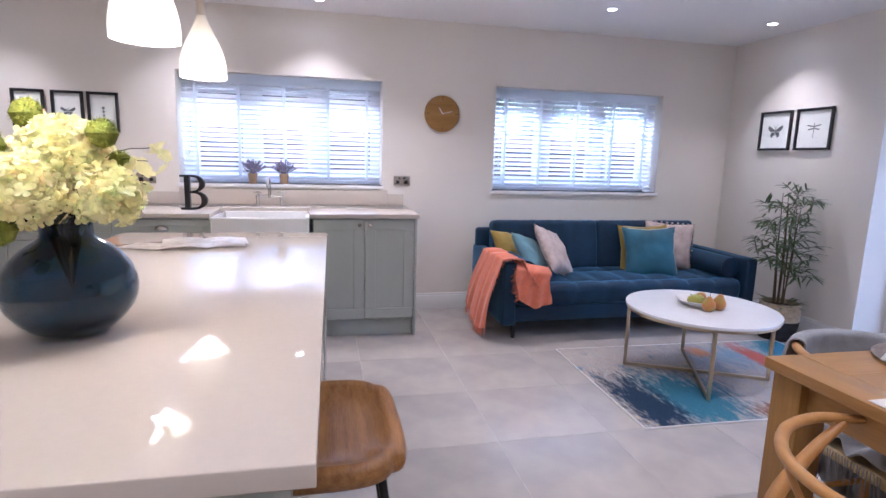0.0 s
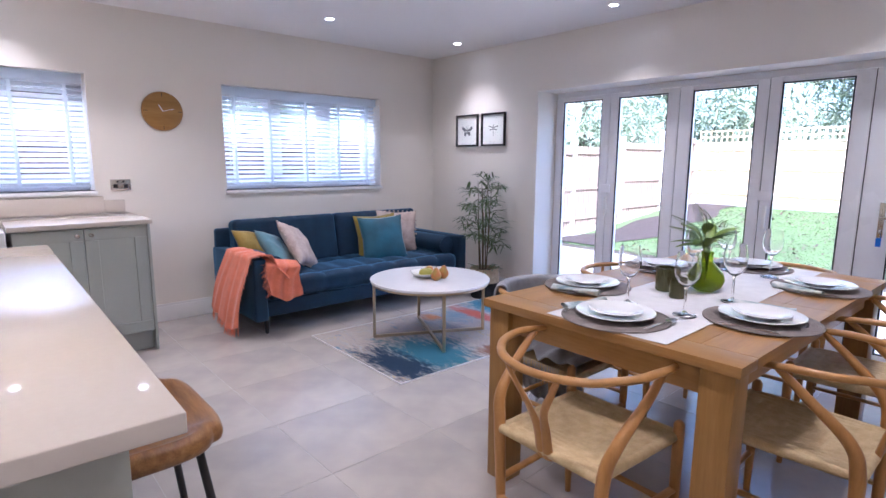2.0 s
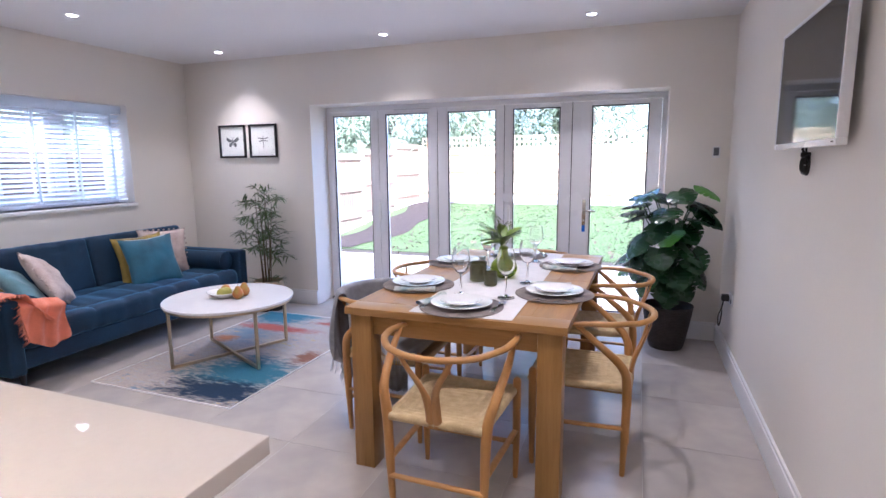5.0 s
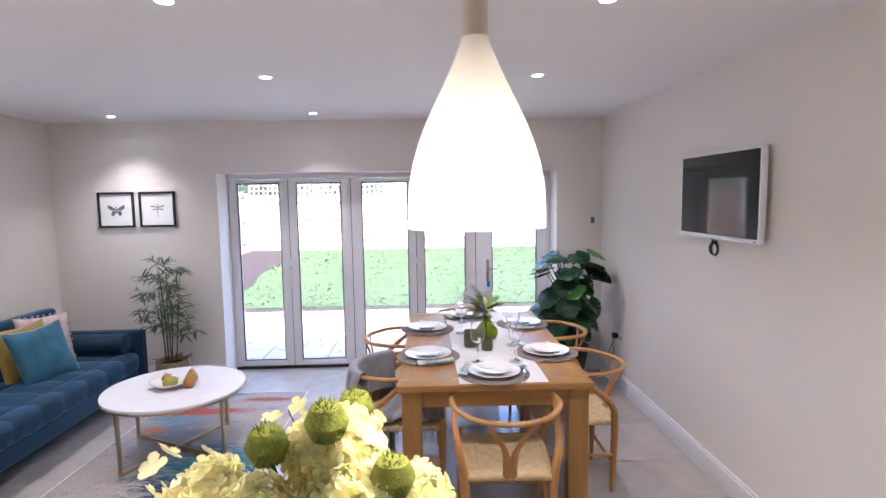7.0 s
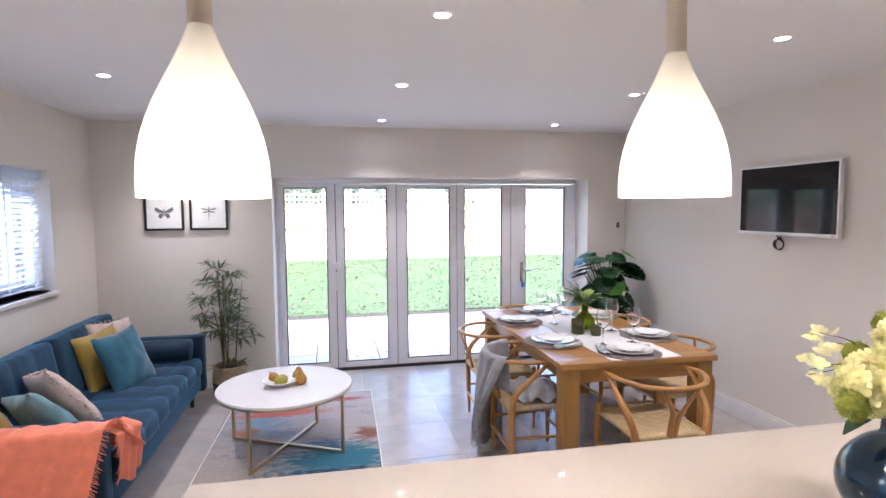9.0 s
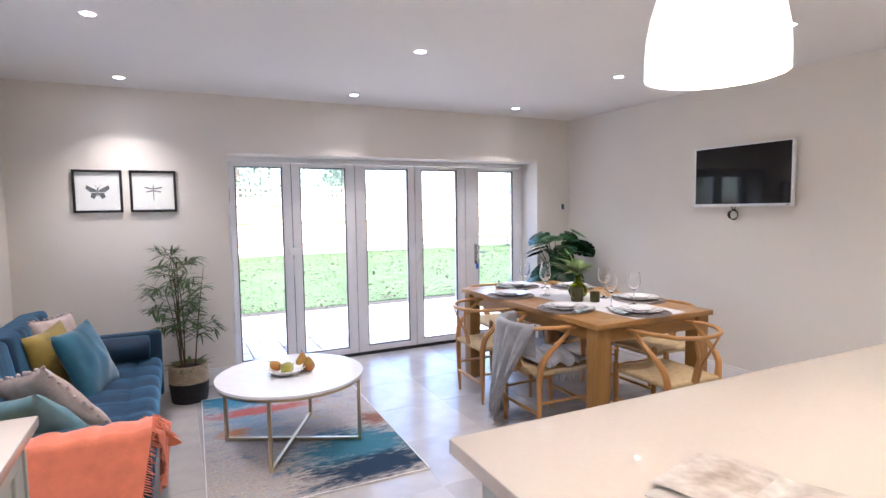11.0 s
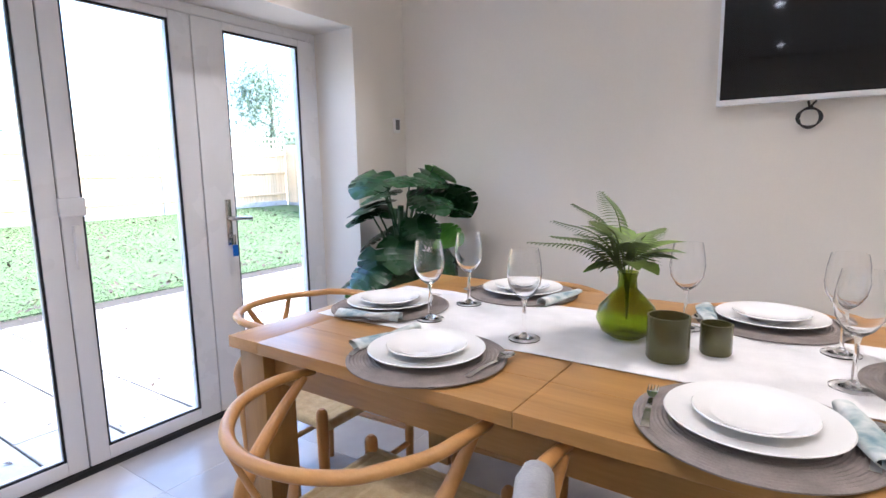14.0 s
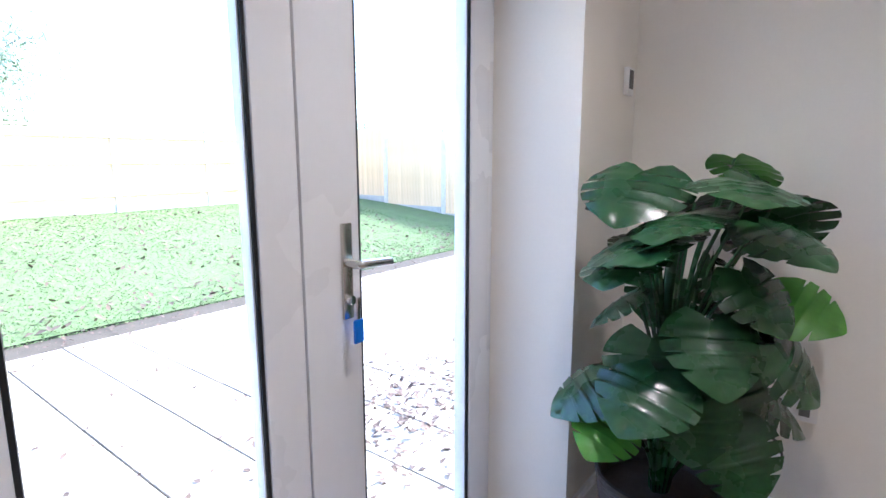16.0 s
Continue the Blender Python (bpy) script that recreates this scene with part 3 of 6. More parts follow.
# ---- folding doors ----
def folding_doors():
    ob = thing("door_1", (0, 0, 0), "white five-leaf folding glass doors to the patio, closed", "folding doors")
    tagged(ob, kind="structure")
    xf = 4.785
    y0, y1, zt = DOOR_Y0, DOOR_Y1, DOOR_TOP
    bm = bmesh.new()
    add_box(bm, xf, xf + 0.05, y0, y1, zt - 0.045, zt, 0.003)
    add_box(bm, xf, xf + 0.05, y0, y0 + 0.035, 0.02, zt - 0.045, 0.003)
    add_box(bm, xf, xf + 0.05, y1 - 0.035, y1, 0.02, zt - 0.045, 0.003)
    part("door_frame", bm, m_upvc, ob, "white plastic outer frame")
    part("threshold", box(xf - 0.02, xf + 0.07, y0, y1, -0.02, 0.022, 0.003), m_gasket, ob, "dark aluminium threshold")
    folds = [y1 - 0.035, 3.297, 2.690, 2.058, 1.470, y0 + 0.035]
    glass = [(3.377, 3.787), (2.784, 3.219), (2.133, 2.588), (1.570, 1.982), (0.860, 1.310)]
    for i, (g0, g1) in enumerate(glass):
        b, a = folds[i] - 0.003, folds[i + 1] + 0.003
        leaf = new("door_leaf")
        leaf.parent = ob
        bm = bmesh.new()
        x0, x1 = xf - 0.012, xf + 0.05
        add_box(bm, x0, x1, a, g0, 0.03, zt - 0.05, 0.004)
        add_box(bm, x0, x1, g1, b, 0.03, zt - 0.05, 0.004)
        add_box(bm, x0, x1, g0, g1, 0.03, 0.085, 0.004)
        add_box(bm, x0, x1, g0, g1, 1.845, zt - 0.05, 0.004)
        for q in ((g0, g0 + 0.012, 0.085, 1.845), (g1 - 0.012, g1, 0.085, 1.845), (g0 + 0.012, g1 - 0.012, 0.085, 0.097), (g0 + 0.012, g1 - 0.012, 1.833, 1.845)):
            add_box(bm, x0 + 0.012, x0 + 0.02, q[0], q[1], q[2], q[3])
        part("leaf_frame", bm, m_upvc, leaf)
        bm = bmesh.new()
        for q in ((g0 + 0.001, g0 + 0.009, 0.086, 1.844), (g1 - 0.009, g1 - 0.001, 0.086, 1.844), (g0 + 0.009, g1 - 0.009, 0.086, 0.094), (g0 + 0.009, g1 - 0.009, 1.836, 1.844)):
            add_box(bm, x0 + 0.005, x0 + 0.0115, q[0], q[1], q[2], q[3])
        part("gasket", bm, m_gasket, leaf, "black rubber glazing gasket")
        pane = part("pane", box(x0 + 0.024, x0 + 0.030, g0 + 0.002, g1 - 0.002, 0.087, 1.843, 0), m_pane, leaf)
        pane.visible_shadow = False
        if i < 4:
            part("seal", box(xf + 0.0, xf + 0.03, a - 0.0058, a - 0.0002, 0.03, zt - 0.052, 0), m_gasket, leaf, "dark rubber seal strip")
    for y in (3.30, 2.02):
        lock = new("fold_lock")
        lock.parent = ob
        part("lock_body", box(xf - 0.034, xf - 0.0121, y - 0.045, y + 0.045, 1.035, 1.105, 0.004), m_upvc, lock)
        part("lever", box(xf - 0.036, xf - 0.0121, y - 0.02, y + 0.004, 0.83, 1.00, 0.006), m_trim, lock, "white plastic folding lever")
    h = new("door_handle")
    h.parent = ob
    part("back_plate", box(xf - 0.02, xf - 0.0121, 1.338, 1.368, 0.84, 1.06, 0.003), m_nickel, h)
    part("lever", tube([(xf - 0.018, 1.353, 0.97), (xf - 0.055, 1.353, 0.97), (xf - 0.062, 1.338, 0.97), (xf - 0.062, 1.258, 0.965)], [0.011, 0.010, 0.010, 0.009], 12), m_nickel, h, "satin lever")
    part("cylinder", lathe([(0, 0), (0.011, 0), (0.011, 0.012), (0, 0.012)], 16, m=Matrix.Translation((xf - 0.02, 1.353, 0.885)) @ Matrix.Rotation(radians(-90), 4, "Y")), m_steel, h)
    key = thing("key_fob", (xf - 0.045, 1.350, 0.815), "bright blue plastic key fob hanging from the door lock", "key fob")
    part("tag", box(-0.004, 0.004, -0.014, 0.014, -0.028, 0.028, 0.004), m_blue_fob, key)
    part("key", box(-0.002, 0.002, -0.005, 0.005, 0.028, 0.078, 0.001), m_steel, key, "small steel key")
    return ob


folding_doors()

# ---- garden ----
GZ = -0.20


def ground_height(x, y):
    if x < 8.85:
        return GZ
    t = min(1.0, (x - 8.85) / 6.15)
    return GZ + 0.42 * t * t * (3 - 2 * t) + 0.02 * noise.noise(Vector((x, y, 0)) * 0.6)


def far_ground(u, v):
    x = 8.85 + 400 * u**3
    y = (v * 2 - 1)
    y = 200 * y * abs(y) ** 1.4
    return Vector((x, y, ground_height(x, y)))


bm = sheet(far_ground, 60, 60)
add_box(bm, -200, 8.85, -200, 200, -0.5, GZ - 0.045)
structure("ground", bm, m_lawn, "green lawn with worn patches rising to the far fence", "lawn")
bm = sheet(lambda u, v: Vector((8.87 + 6.1 * u, 5.95 + 1.08 * v - 0.35 * math.sin(u * 3.1) + 0.1 * math.sin(u * 17), ground_height(8.87 + 6.1 * u, 6) + 0.02)), 24, 6)
structure("flower_bed", bm, m_mulch, "bare brown bark mulch bed along the side fence", "flower bed")
bm = add_box(bmesh.new(), EAST + WALL_T, 8.84, -9, 9, GZ - 0.04, GZ - 0.008)
# unseen pale strip, added to bounce light up onto the blinds
side = add_box(bmesh.new(), -8, EAST + WALL_T, NORTH + WALL_T, 7.0, GZ - 0.04, GZ - 0.01)
structure("side_path", side, m_patio, "added pale strip bouncing light up to the window blinds", "path")
structure("patio_bed", bm, m_joint, "mossy mortar bed between the paving slabs", "patio")

random.seed(11)
bm = bmesh.new()
for k in range(60000):
    x = 8.8 + 6.1 * random.random() ** 1.6
    y = random.uniform(-6.5, 6.6)
    z = ground_height(x, y)
    a = random.uniform(0, 2 * math.pi)
    h = random.uniform(0.005, 0.016)
    w = 0.006 + 0.002 * (x - 8.8)
    d = Vector((math.cos(a), math.sin(a), 0))
    p = Vector((x, y, z))
    bm.faces.new((bm.verts.new(p - d * w), bm.verts.new(p + d * w), bm.verts.new(p + Vector((random.uniform(-.02, .02), random.uniform(-.02, .02), h)))))
tagged(finish("grass", bm, m_blade), label="short green grass blades of the lawn", category="grass", kind="stuff")


def scatter_leaves(name, n, where, label, size=(0.045, 0.095)):
    bm = bmesh.new()
    for k in range(n):
        x, y, z = where()
        a = random.uniform(0, 2 * math.pi)
        s = random.uniform(*size)
        base = Vector((x, y, z + 0.004))
        leaf_faces(bm, base, Vector((math.cos(a), math.sin(a), random.uniform(-0.1, 0.35))), Vector((random.uniform(-.3, .3), random.uniform(-.3, .3), 1)), s, s * 0.6, random.uniform(-0.5, 0.4), 2)
    tagged(finish(name, bm, m_dead), label=label, category="leaf litter", kind="stuff")


def on_lawn():
    x, y = 8.9 + 5.5 * random.random() ** 1.5, random.uniform(-6, 5.6)
    return x, y, ground_height(x, y) + 0.025


def on_patio():
    y = random.uniform(-3.5, 5.5)
    x = 8.85 - abs(random.gauss(0, 0.35)) if random.random() < 0.45 else random.uniform(5.0, 8.8)
    return x, y, GZ


def on_pile():
    return 5.75 + random.gauss(0, 0.35), -0.15 + random.gauss(0, 0.45), GZ


scatter_leaves("lawn_leaves", 2300, on_lawn, "brown fallen leaves scattered over the lawn")
scatter_leaves("patio_leaves", 1500, on_patio, "dry leaves and twigs scattered over the paving", (0.015, 0.05))
scatter_leaves("leaf_drift", 800, on_pile, "damp drift of dark leaves on the paving by the doors", (0.02, 0.06))


fence = thing("garden_fence", (15, 7.05, 0), "tan larch panel fence with concrete posts and trellis round the lawn", "fence")


def fence_panel(x, y, z, rz, length, height, trellis, group):
    ob = new("panel")
    ob.parent = fence
    ob.matrix_basis = pose(x - 15, y - 7.05, z, 0, 0, rz)
    part("gravel_board", box(0.05, length - 0.05, -0.02, 0.02, 0, 0.15, 0.004), m_post, ob, "grey concrete gravel board")
    n = int(length / 0.094)
    step = (length - 0.1) / n
    first = None
    for i in range(n):
        if first is None:
            bm = bmesh.new()
            add_box(bm, 0, step + 0.012, -0.009, 0.004, 0.15, height, 0)
            for v in bm.verts:
                v.co.y += 0.008 * (v.co.x / step)
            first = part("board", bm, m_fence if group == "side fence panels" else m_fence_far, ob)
            first.location = (0.05, 0, 0)
        else:
            s = new("board", first.data)
            s.parent, s.location = ob, (0.05 + i * step, 0, 0)
    for h in (0.35, 0.95, height - 0.12):
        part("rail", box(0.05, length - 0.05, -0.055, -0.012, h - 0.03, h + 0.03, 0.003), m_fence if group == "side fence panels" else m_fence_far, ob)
    if trellis:
        bm = bmesh.new()
        for i in range(int(length / 0.13)):
            add_box(bm, 0.06 + i * 0.13, 0.09 + i * 0.13, -0.012, 0.0, height + 0.02, height + 0.36)
        for k in range(3):
            add_box(bm, 0.05, length - 0.05, 0.0, 0.012, height + 0.03 + k * 0.145, height + 0.06 + k * 0.145)
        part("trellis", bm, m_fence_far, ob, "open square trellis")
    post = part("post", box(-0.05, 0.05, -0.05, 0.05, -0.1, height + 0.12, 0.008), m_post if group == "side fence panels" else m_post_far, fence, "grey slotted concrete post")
    post.matrix_basis = pose(x - 15, y - 7.05, z, 0, 0, rz)


for i in range(12):
    gx = 15 - 1.8 * (i + 1)
    fence_panel(gx, 7.05, ground_height(gx, 7) if gx > 8.85 else GZ, 0, 1.8, 1.78, False, "side fence panels")
for i in range(8):
    fence_panel(15.0, 7.0 - 1.83 * i, 0.2, -90, 1.83, 1.55, True, "far fence panels")
for i in range(7):
    gx = 15 - 1.8 * (i + 1)
    fence_panel(gx, -7.6, ground_height(gx, -7) if gx > 8.85 else GZ, 0, 1.8, 1.78, False, "opposite fence panels")


def tree(x, y, z, h, r, seed, label, leafy=2600, trunk_r=0.14, low=0.25):
    random.seed(seed)
    ob = thing("tree", (x, y, z), label, "tree", "trees beyond the garden fence")
    bm = tube([(0, 0, -0.2), (0.05, 0.03, h * 0.3), (-0.06, 0.08, h * 0.6), (0.02, 0, h * 0.92)], [trunk_r, trunk_r * 0.8, trunk_r * 0.5, 0.02], 10, n=3)
    tips = []
    for k in range(16):
        zz = h * random.uniform(low, 0.9)
        a = random.uniform(0, 2 * math.pi)
        rr = r * (1.1 - 0.6 * zz / h) * random.uniform(0.6, 1.0)
        tip = Vector((math.cos(a) * rr, math.sin(a) * rr, zz + rr * 0.35))
        tube([(0, 0.03, zz * 0.95), (tip.x * 0.5, tip.y * 0.5, zz + rr * 0.1), tip], [trunk_r * 0.25, trunk_r * 0.13, 0.01], 6, bm, n=2)
        tips += [tip, tip * 0.6 + Vector((0, 0, zz * 0.4))]
    part("trunk", bm, m_bark, ob, "rough brown bark")
    bm = bmesh.new()
    for k in range(leafy):
        t = random.choice(tips)
        p = t + Vector((random.gauss(0, 0.42), random.gauss(0, 0.42), random.gauss(0, 0.4))) * r * 0.6
        if p.z < h * low * 0.6:
            continue
        d = Vector((random.uniform(-1, 1), random.uniform(-1, 1), random.uniform(-0.8, 0.4)))
        leaf_faces(bm, p, d, Vector((random.uniform(-1, 1), random.uniform(-1, 1), 1)), random.uniform(0.2, 0.36), 0.17, 0.2, 1)
    part("crown", bm, m_crown, ob, "uneven green crown of small leaves, haze paled into their colour", kind="stuff")
    return ob


t_a = tree(17.0, 5.8, 0.1, 6.5, 2.2, 1, "bushy evergreen tree with gaps in its crown behind the fence", 9000, low=0.12)
t_b = tree(18.5, 2.4, 0.1, 7.5, 2.4, 2, "tall broad evergreen tree behind the far fence", 9500, 0.2, 0.12)
for i, (x, y, s, rz) in enumerate(((18.5, 9.5, 1.0, 40), (14.5, 10.2, 0.95, 150), (11.0, 10.8, 0.9, 80), (8.0, 12.2, 0.8, 200), (4.8, 11.5, 0.7, 300), (20.8, -1.8, 0.75, 20), (20.5, 3.8, 1.1, 120), (21, -12, 0.9, 60))):
    c = copy_thing(t_a if i % 2 else t_b, pose(x, y, 0.0, 0, 0, rz) @ Matrix.Scale(s, 4))
    c.scale = (s, s, s)

# neighbouring house seen through the sink window
house = thing("neighbouring_house", (-1.6, 9.0, GZ), "pale rendered neighbouring house with a red-brown tiled roof", "house")
part("wall", box(-4.0, 3.4, 0, 5, 0, 2.32, 0), m_render, house)
part("gutter", tube([(-4.4, -0.42, 2.30), (3.8, -0.42, 2.30)], 0.05, 10, n=1), m_black, house)
bm = bmesh.new()
vs = [bm.verts.new(p) for p in ((-4.4, -0.4, 2.30), (3.8, -0.4, 2.30), (3.8, 2.5, 4.6), (-4.4, 2.5, 4.6), (3.8, 5.4, 2.30), (-4.4, 5.4, 2.30))]
for q in ((0, 1, 2, 3), (3, 2, 4, 5), (0, 3, 5), (1, 4, 2), (0, 5, 4, 1)):
    bm.faces.new([vs[k] for k in q])
part("roof", bm, m_roof, house)

# ---- kitchen ----


def shaker_door(parent, x0, x1, z0, z1, y, knob=None, cup=False, name="door"):
    """A framed panel door facing -y, its face at y."""
    d = new(name)
    d.parent = parent
    bm = bmesh.new()
    w = 0.075 if z1 - z0 > 0.3 else 0.045
    for q in ((x0, x1, z0, z0 + w), (x0, x1, z1 - w, z1), (x0, x0 + w, z0 + w, z1 - w), (x1 - w, x1, z0 + w, z1 - w)):
        add_box(bm, q[0], q[1], y, y + 0.02, q[2], q[3], 0.002, 1)
    part("door_frame", bm, m_sage, d)
    part("door_panel", box(x0 + w - 0.005, x1 - w + 0.005, y + 0.009, y + 0.018, z0 + w - 0.005, z1 - w + 0.005, 0), m_sage, d)
    if knob is not None:
        m = Matrix.Translation((knob, y, z1 - 0.04)) @ Matrix.Rotation(radians(90), 4, "X")
        part("knob", lathe([(0, 0), (0.008, 0), (0.006, 0.012), (0.014, 0.02), (0.013, 0.028), (0, 0.031)], 20, m=m), m_nickel, d, "small round nickel knob")
    if cup:
        cx, cz = (x0 + x1) / 2, (z0 + z1) / 2 + 0.005

        def shell(u, v):
            a, b = math.pi * u, math.pi / 2 * v
            return Vector((cx - 0.042 * math.cos(a) * math.cos(b * 0.98), y - 0.026 * math.sin(b), cz - 0.012 + 0.032 * math.sin(a) * math.cos(b * 0.98)))
        part("cup_handle", sheet(shell, 14, 6, 0.002), m_nickel, d, "nickel cup pull")
    return d


CF = 4.66          # face of the wall-side cabinet doors


def base_unit(x0, x1, label, doors, drawer=False):
    ob = thing("base_cabinet", ((x0 + x1) / 2, 0, 0), label, "kitchen cabinet", "base cabinets under the window worktop")
    h = (x1 - x0) / 2
    part("body", box(-h + 0.001, h - 0.001, CF + 0.021, NORTH - 0.01, 0.13, 0.875, 0.001, 1), m_sage, ob)
    part("plinth", box(-h, h, CF + 0.055, CF + 0.075, 0.0, 0.128, 0.001, 1), m_sage, ob)
    z0, z1 = 0.14, 0.868
    if drawer:
        shaker_door(ob, -h + 0.002, h - 0.002, 0.735, z1, CF, cup=True, name="drawer")
        z1 = 0.73
    w = (2 * h) / doors
    for i in range(doors):
        a, b = -h + w * i + 0.002, -h + w * (i + 1) - 0.002
        kn = b - 0.035 if i % 2 == 0 else a + 0.035
        shaker_door(ob, a, b, z0, z1, CF, knob=kn)
    return ob


base_unit(0.685, 1.40, "sage grey painted double-door base cabinet with nickel knobs beside the sink", 2)
base_unit(-0.575, 0.018, "sage grey painted base cabinet with one drawer and cup handle", 2, True)
base_unit(-1.17, -0.577, "sage grey painted base cabinet with nickel knobs near the orange bowl", 2, True)
base_unit(-1.77, -1.172, "sage grey painted base cabinet with nickel knobs under the print trio", 2)
base_unit(-2.40, -1.772, "sage grey painted base cabinet at the far end of the worktop", 2)
ep = thing("end_panel", (1.409, 0, 0), "sage grey painted end panel closing the run of cabinets", "cabinet panel")
part("panel", box(-0.008, 0.01, CF - 0.005, NORTH - 0.002, 0, 0.876, 0.002), m_sage, ep)
part("foot", box(-0.008, 0.012, CF + 0.05, NORTH - 0.022, 0, 0.128, 0.001), m_sage, ep)

wt = thing("worktop", (0, 0, 0), "white quartz worktop running under the window with a low upstand", "worktop")
bm = bmesh.new()
add_box(bm, -2.42, 0.025, 4.625, NORTH - 0.001, 0.878, 0.908, 0.004)
add_box(bm, 0.665, 1.43, 4.625, NORTH - 0.001, 0.878, 0.908, 0.004)
add_box(bm, 0.025, 0.665, 5.06, NORTH - 0.001, 0.878, 0.908, 0.003)
part("slab", bm, m_quartz, wt)
bm = bmesh.new()
add_box(bm, -2.42, -0.32, NORTH - 0.02, NORTH - 0.0005, 0.909, 1.0, 0.003)
add_box(bm, -0.32, 1.28, NORTH - 0.02, NORTH - 0.0005, 0.909, 1.03, 0.003)
add_box(bm, 1.28, 1.415, NORTH - 0.02, NORTH - 0.0005, 0.909, 1.0, 0.003)
part("upstand", bm, m_quartz, wt)

sk = thing("butler_sink", (0.345, 4.84, 0.64), "white glazed ceramic belfast sink set under the window", "kitchen sink")
bm = bmesh.new()
add_box(bm, -0.315, 0.315, -0.235, -0.205, 0, 0.245, 0.012, 3)
add_box(bm, -0.315, 0.315, 0.19, 0.22, 0, 0.245, 0.01, 2)
add_box(bm, -0.315, -0.285, -0.21, 0.2, 0, 0.245, 0.01, 2)
add_box(bm, 0.285, 0.315, -0.21, 0.2, 0, 0.245, 0.01, 2)
add_box(bm, -0.3, 0.3, -0.22, 0.21, 0, 0.03, 0.005)
part("basin", bm, m_ceramic, sk)
part("drain", lathe([(0, 0.031), (0.03, 0.032), (0.042, 0.036), (0.045, 0.032)], 24), m_steel, sk, "steel drain ring")
dk = thing("sink_cabinet", (0.345, 0, 0), "sage grey painted cabinet below the belfast sink", "kitchen cabinet", "base cabinets under the window worktop")
part("body", box(-0.325, 0.325, CF + 0.021, NORTH - 0.01, 0.13, 0.632, 0.001, 1), m_sage, dk)
part("plinth", box(-0.325, 0.325, CF + 0.055, CF + 0.075, 0, 0.128, 0.001, 1), m_sage, dk)
shaker_door(dk, -0.322, -0.002, 0.14, 0.625, CF, knob=-0.04)
shaker_door(dk, 0.002, 0.322, 0.14, 0.625, CF, knob=0.04)

tap = thing("bridge_tap", (0.357, 5.17, 0.909), "traditional brushed nickel bridge tap behind the sink", "kitchen tap")
bm = bmesh.new()
for s in (-1, 1):
    lathe([(0.024, 0), (0.024, 0.006), (0.013, 0.012), (0.012, 0.06), (0.016, 0.065), (0.016, 0.085), (0.009, 0.09), (0.009, 0.115), (0, 0.118)], 20, bm, Matrix.Translation((s * 0.088, 0, 0)))
part("pillar", bm, m_nickel, tap)
bm = tube([(-0.088, 0, 0.075), (0, 0, 0.078), (0.088, 0, 0.075)], 0.009, 12)
part("bridge", bm, m_nickel, tap)
bm = tube([(0, 0, 0.06), (0, 0, 0.16), (0, -0.03, 0.205), (0, -0.09, 0.215), (0, -0.135, 0.185), (0, -0.14, 0.15)], [0.012, 0.011, 0.010, 0.010, 0.010, 0.012], 12, n=6)
part("spout", bm, m_nickel, tap, "swan neck spout")
for s in (-1, 1):
    lev = new("tap_handle")
    lev.parent = tap
    bm = bmesh.new()
    for k in range(4):
        a = k * math.pi / 2 + 0.5
        tube([(s * 0.088, 0, 0.105), (s * 0.088 + 0.03 * math.cos(a), 0.03 * math.sin(a), 0.107)], [0.004, 0.006], 8, bm, n=1)
    part("cross_head", bm, m_nickel, lev)

isl = thing("kitchen_island", (0.268, 2.620, 0), "sage grey panelled kitchen island under a thick white quartz top", "kitchen island", rz=-0.9)
part("carcass", box(-0.46, 0.20, -0.84, 1.05, 0.12, 0.872, 0.002, 1), m_sage, isl)
part("plinth", box(-0.41, 0.16, -0.80, 1.00, 0.0, 0.119, 0.001, 1), m_sage, isl)
bm = bmesh.new()
for i in range(3):
    a = -0.84 + i * 0.63
    for q in ((a + 0.003, a + 0.627, 0.13, 0.20), (a + 0.003, a + 0.627, 0.80, 0.87), (a + 0.003, a + 0.073, 0.20, 0.80), (a + 0.557, a + 0.627, 0.20, 0.80)):
        add_box(bm, -0.48, -0.4605, q[0], q[1], q[2], q[3], 0.002, 1)
part("side_panel", bm, m_sage, isl)
part("end_frame", box(-0.46, 0.44, -0.87, -0.8405, 0.0, 0.872, 0.003), m_sage, isl, "grey painted support panel")
cab = new("tall_door")
cab.parent = isl
part("door_slab", box(0.2005, 0.44, 0.47, 1.05, 0.13, 0.868, 0.003), m_sage, cab)
part("bar_handle", tube([(0.44, 0.64, 0.78), (0.475, 0.64, 0.78), (0.478, 0.64, 0.74), (0.478, 0.64, 0.3), (0.475, 0.64, 0.26), (0.44, 0.64, 0.26)], 0.007, 10, n=3), m_steel, cab, "long polished bar handle")
tp = thing("island_top", (0.268, 2.630, 0.872), "thick polished white quartz slab on the kitchen island", "worktop", rz=-0.9)
part("slab", box(-0.49, 0.49, -1.10, 1.10, 0, 0.036, 0.003, 3), m_quartz, tp)


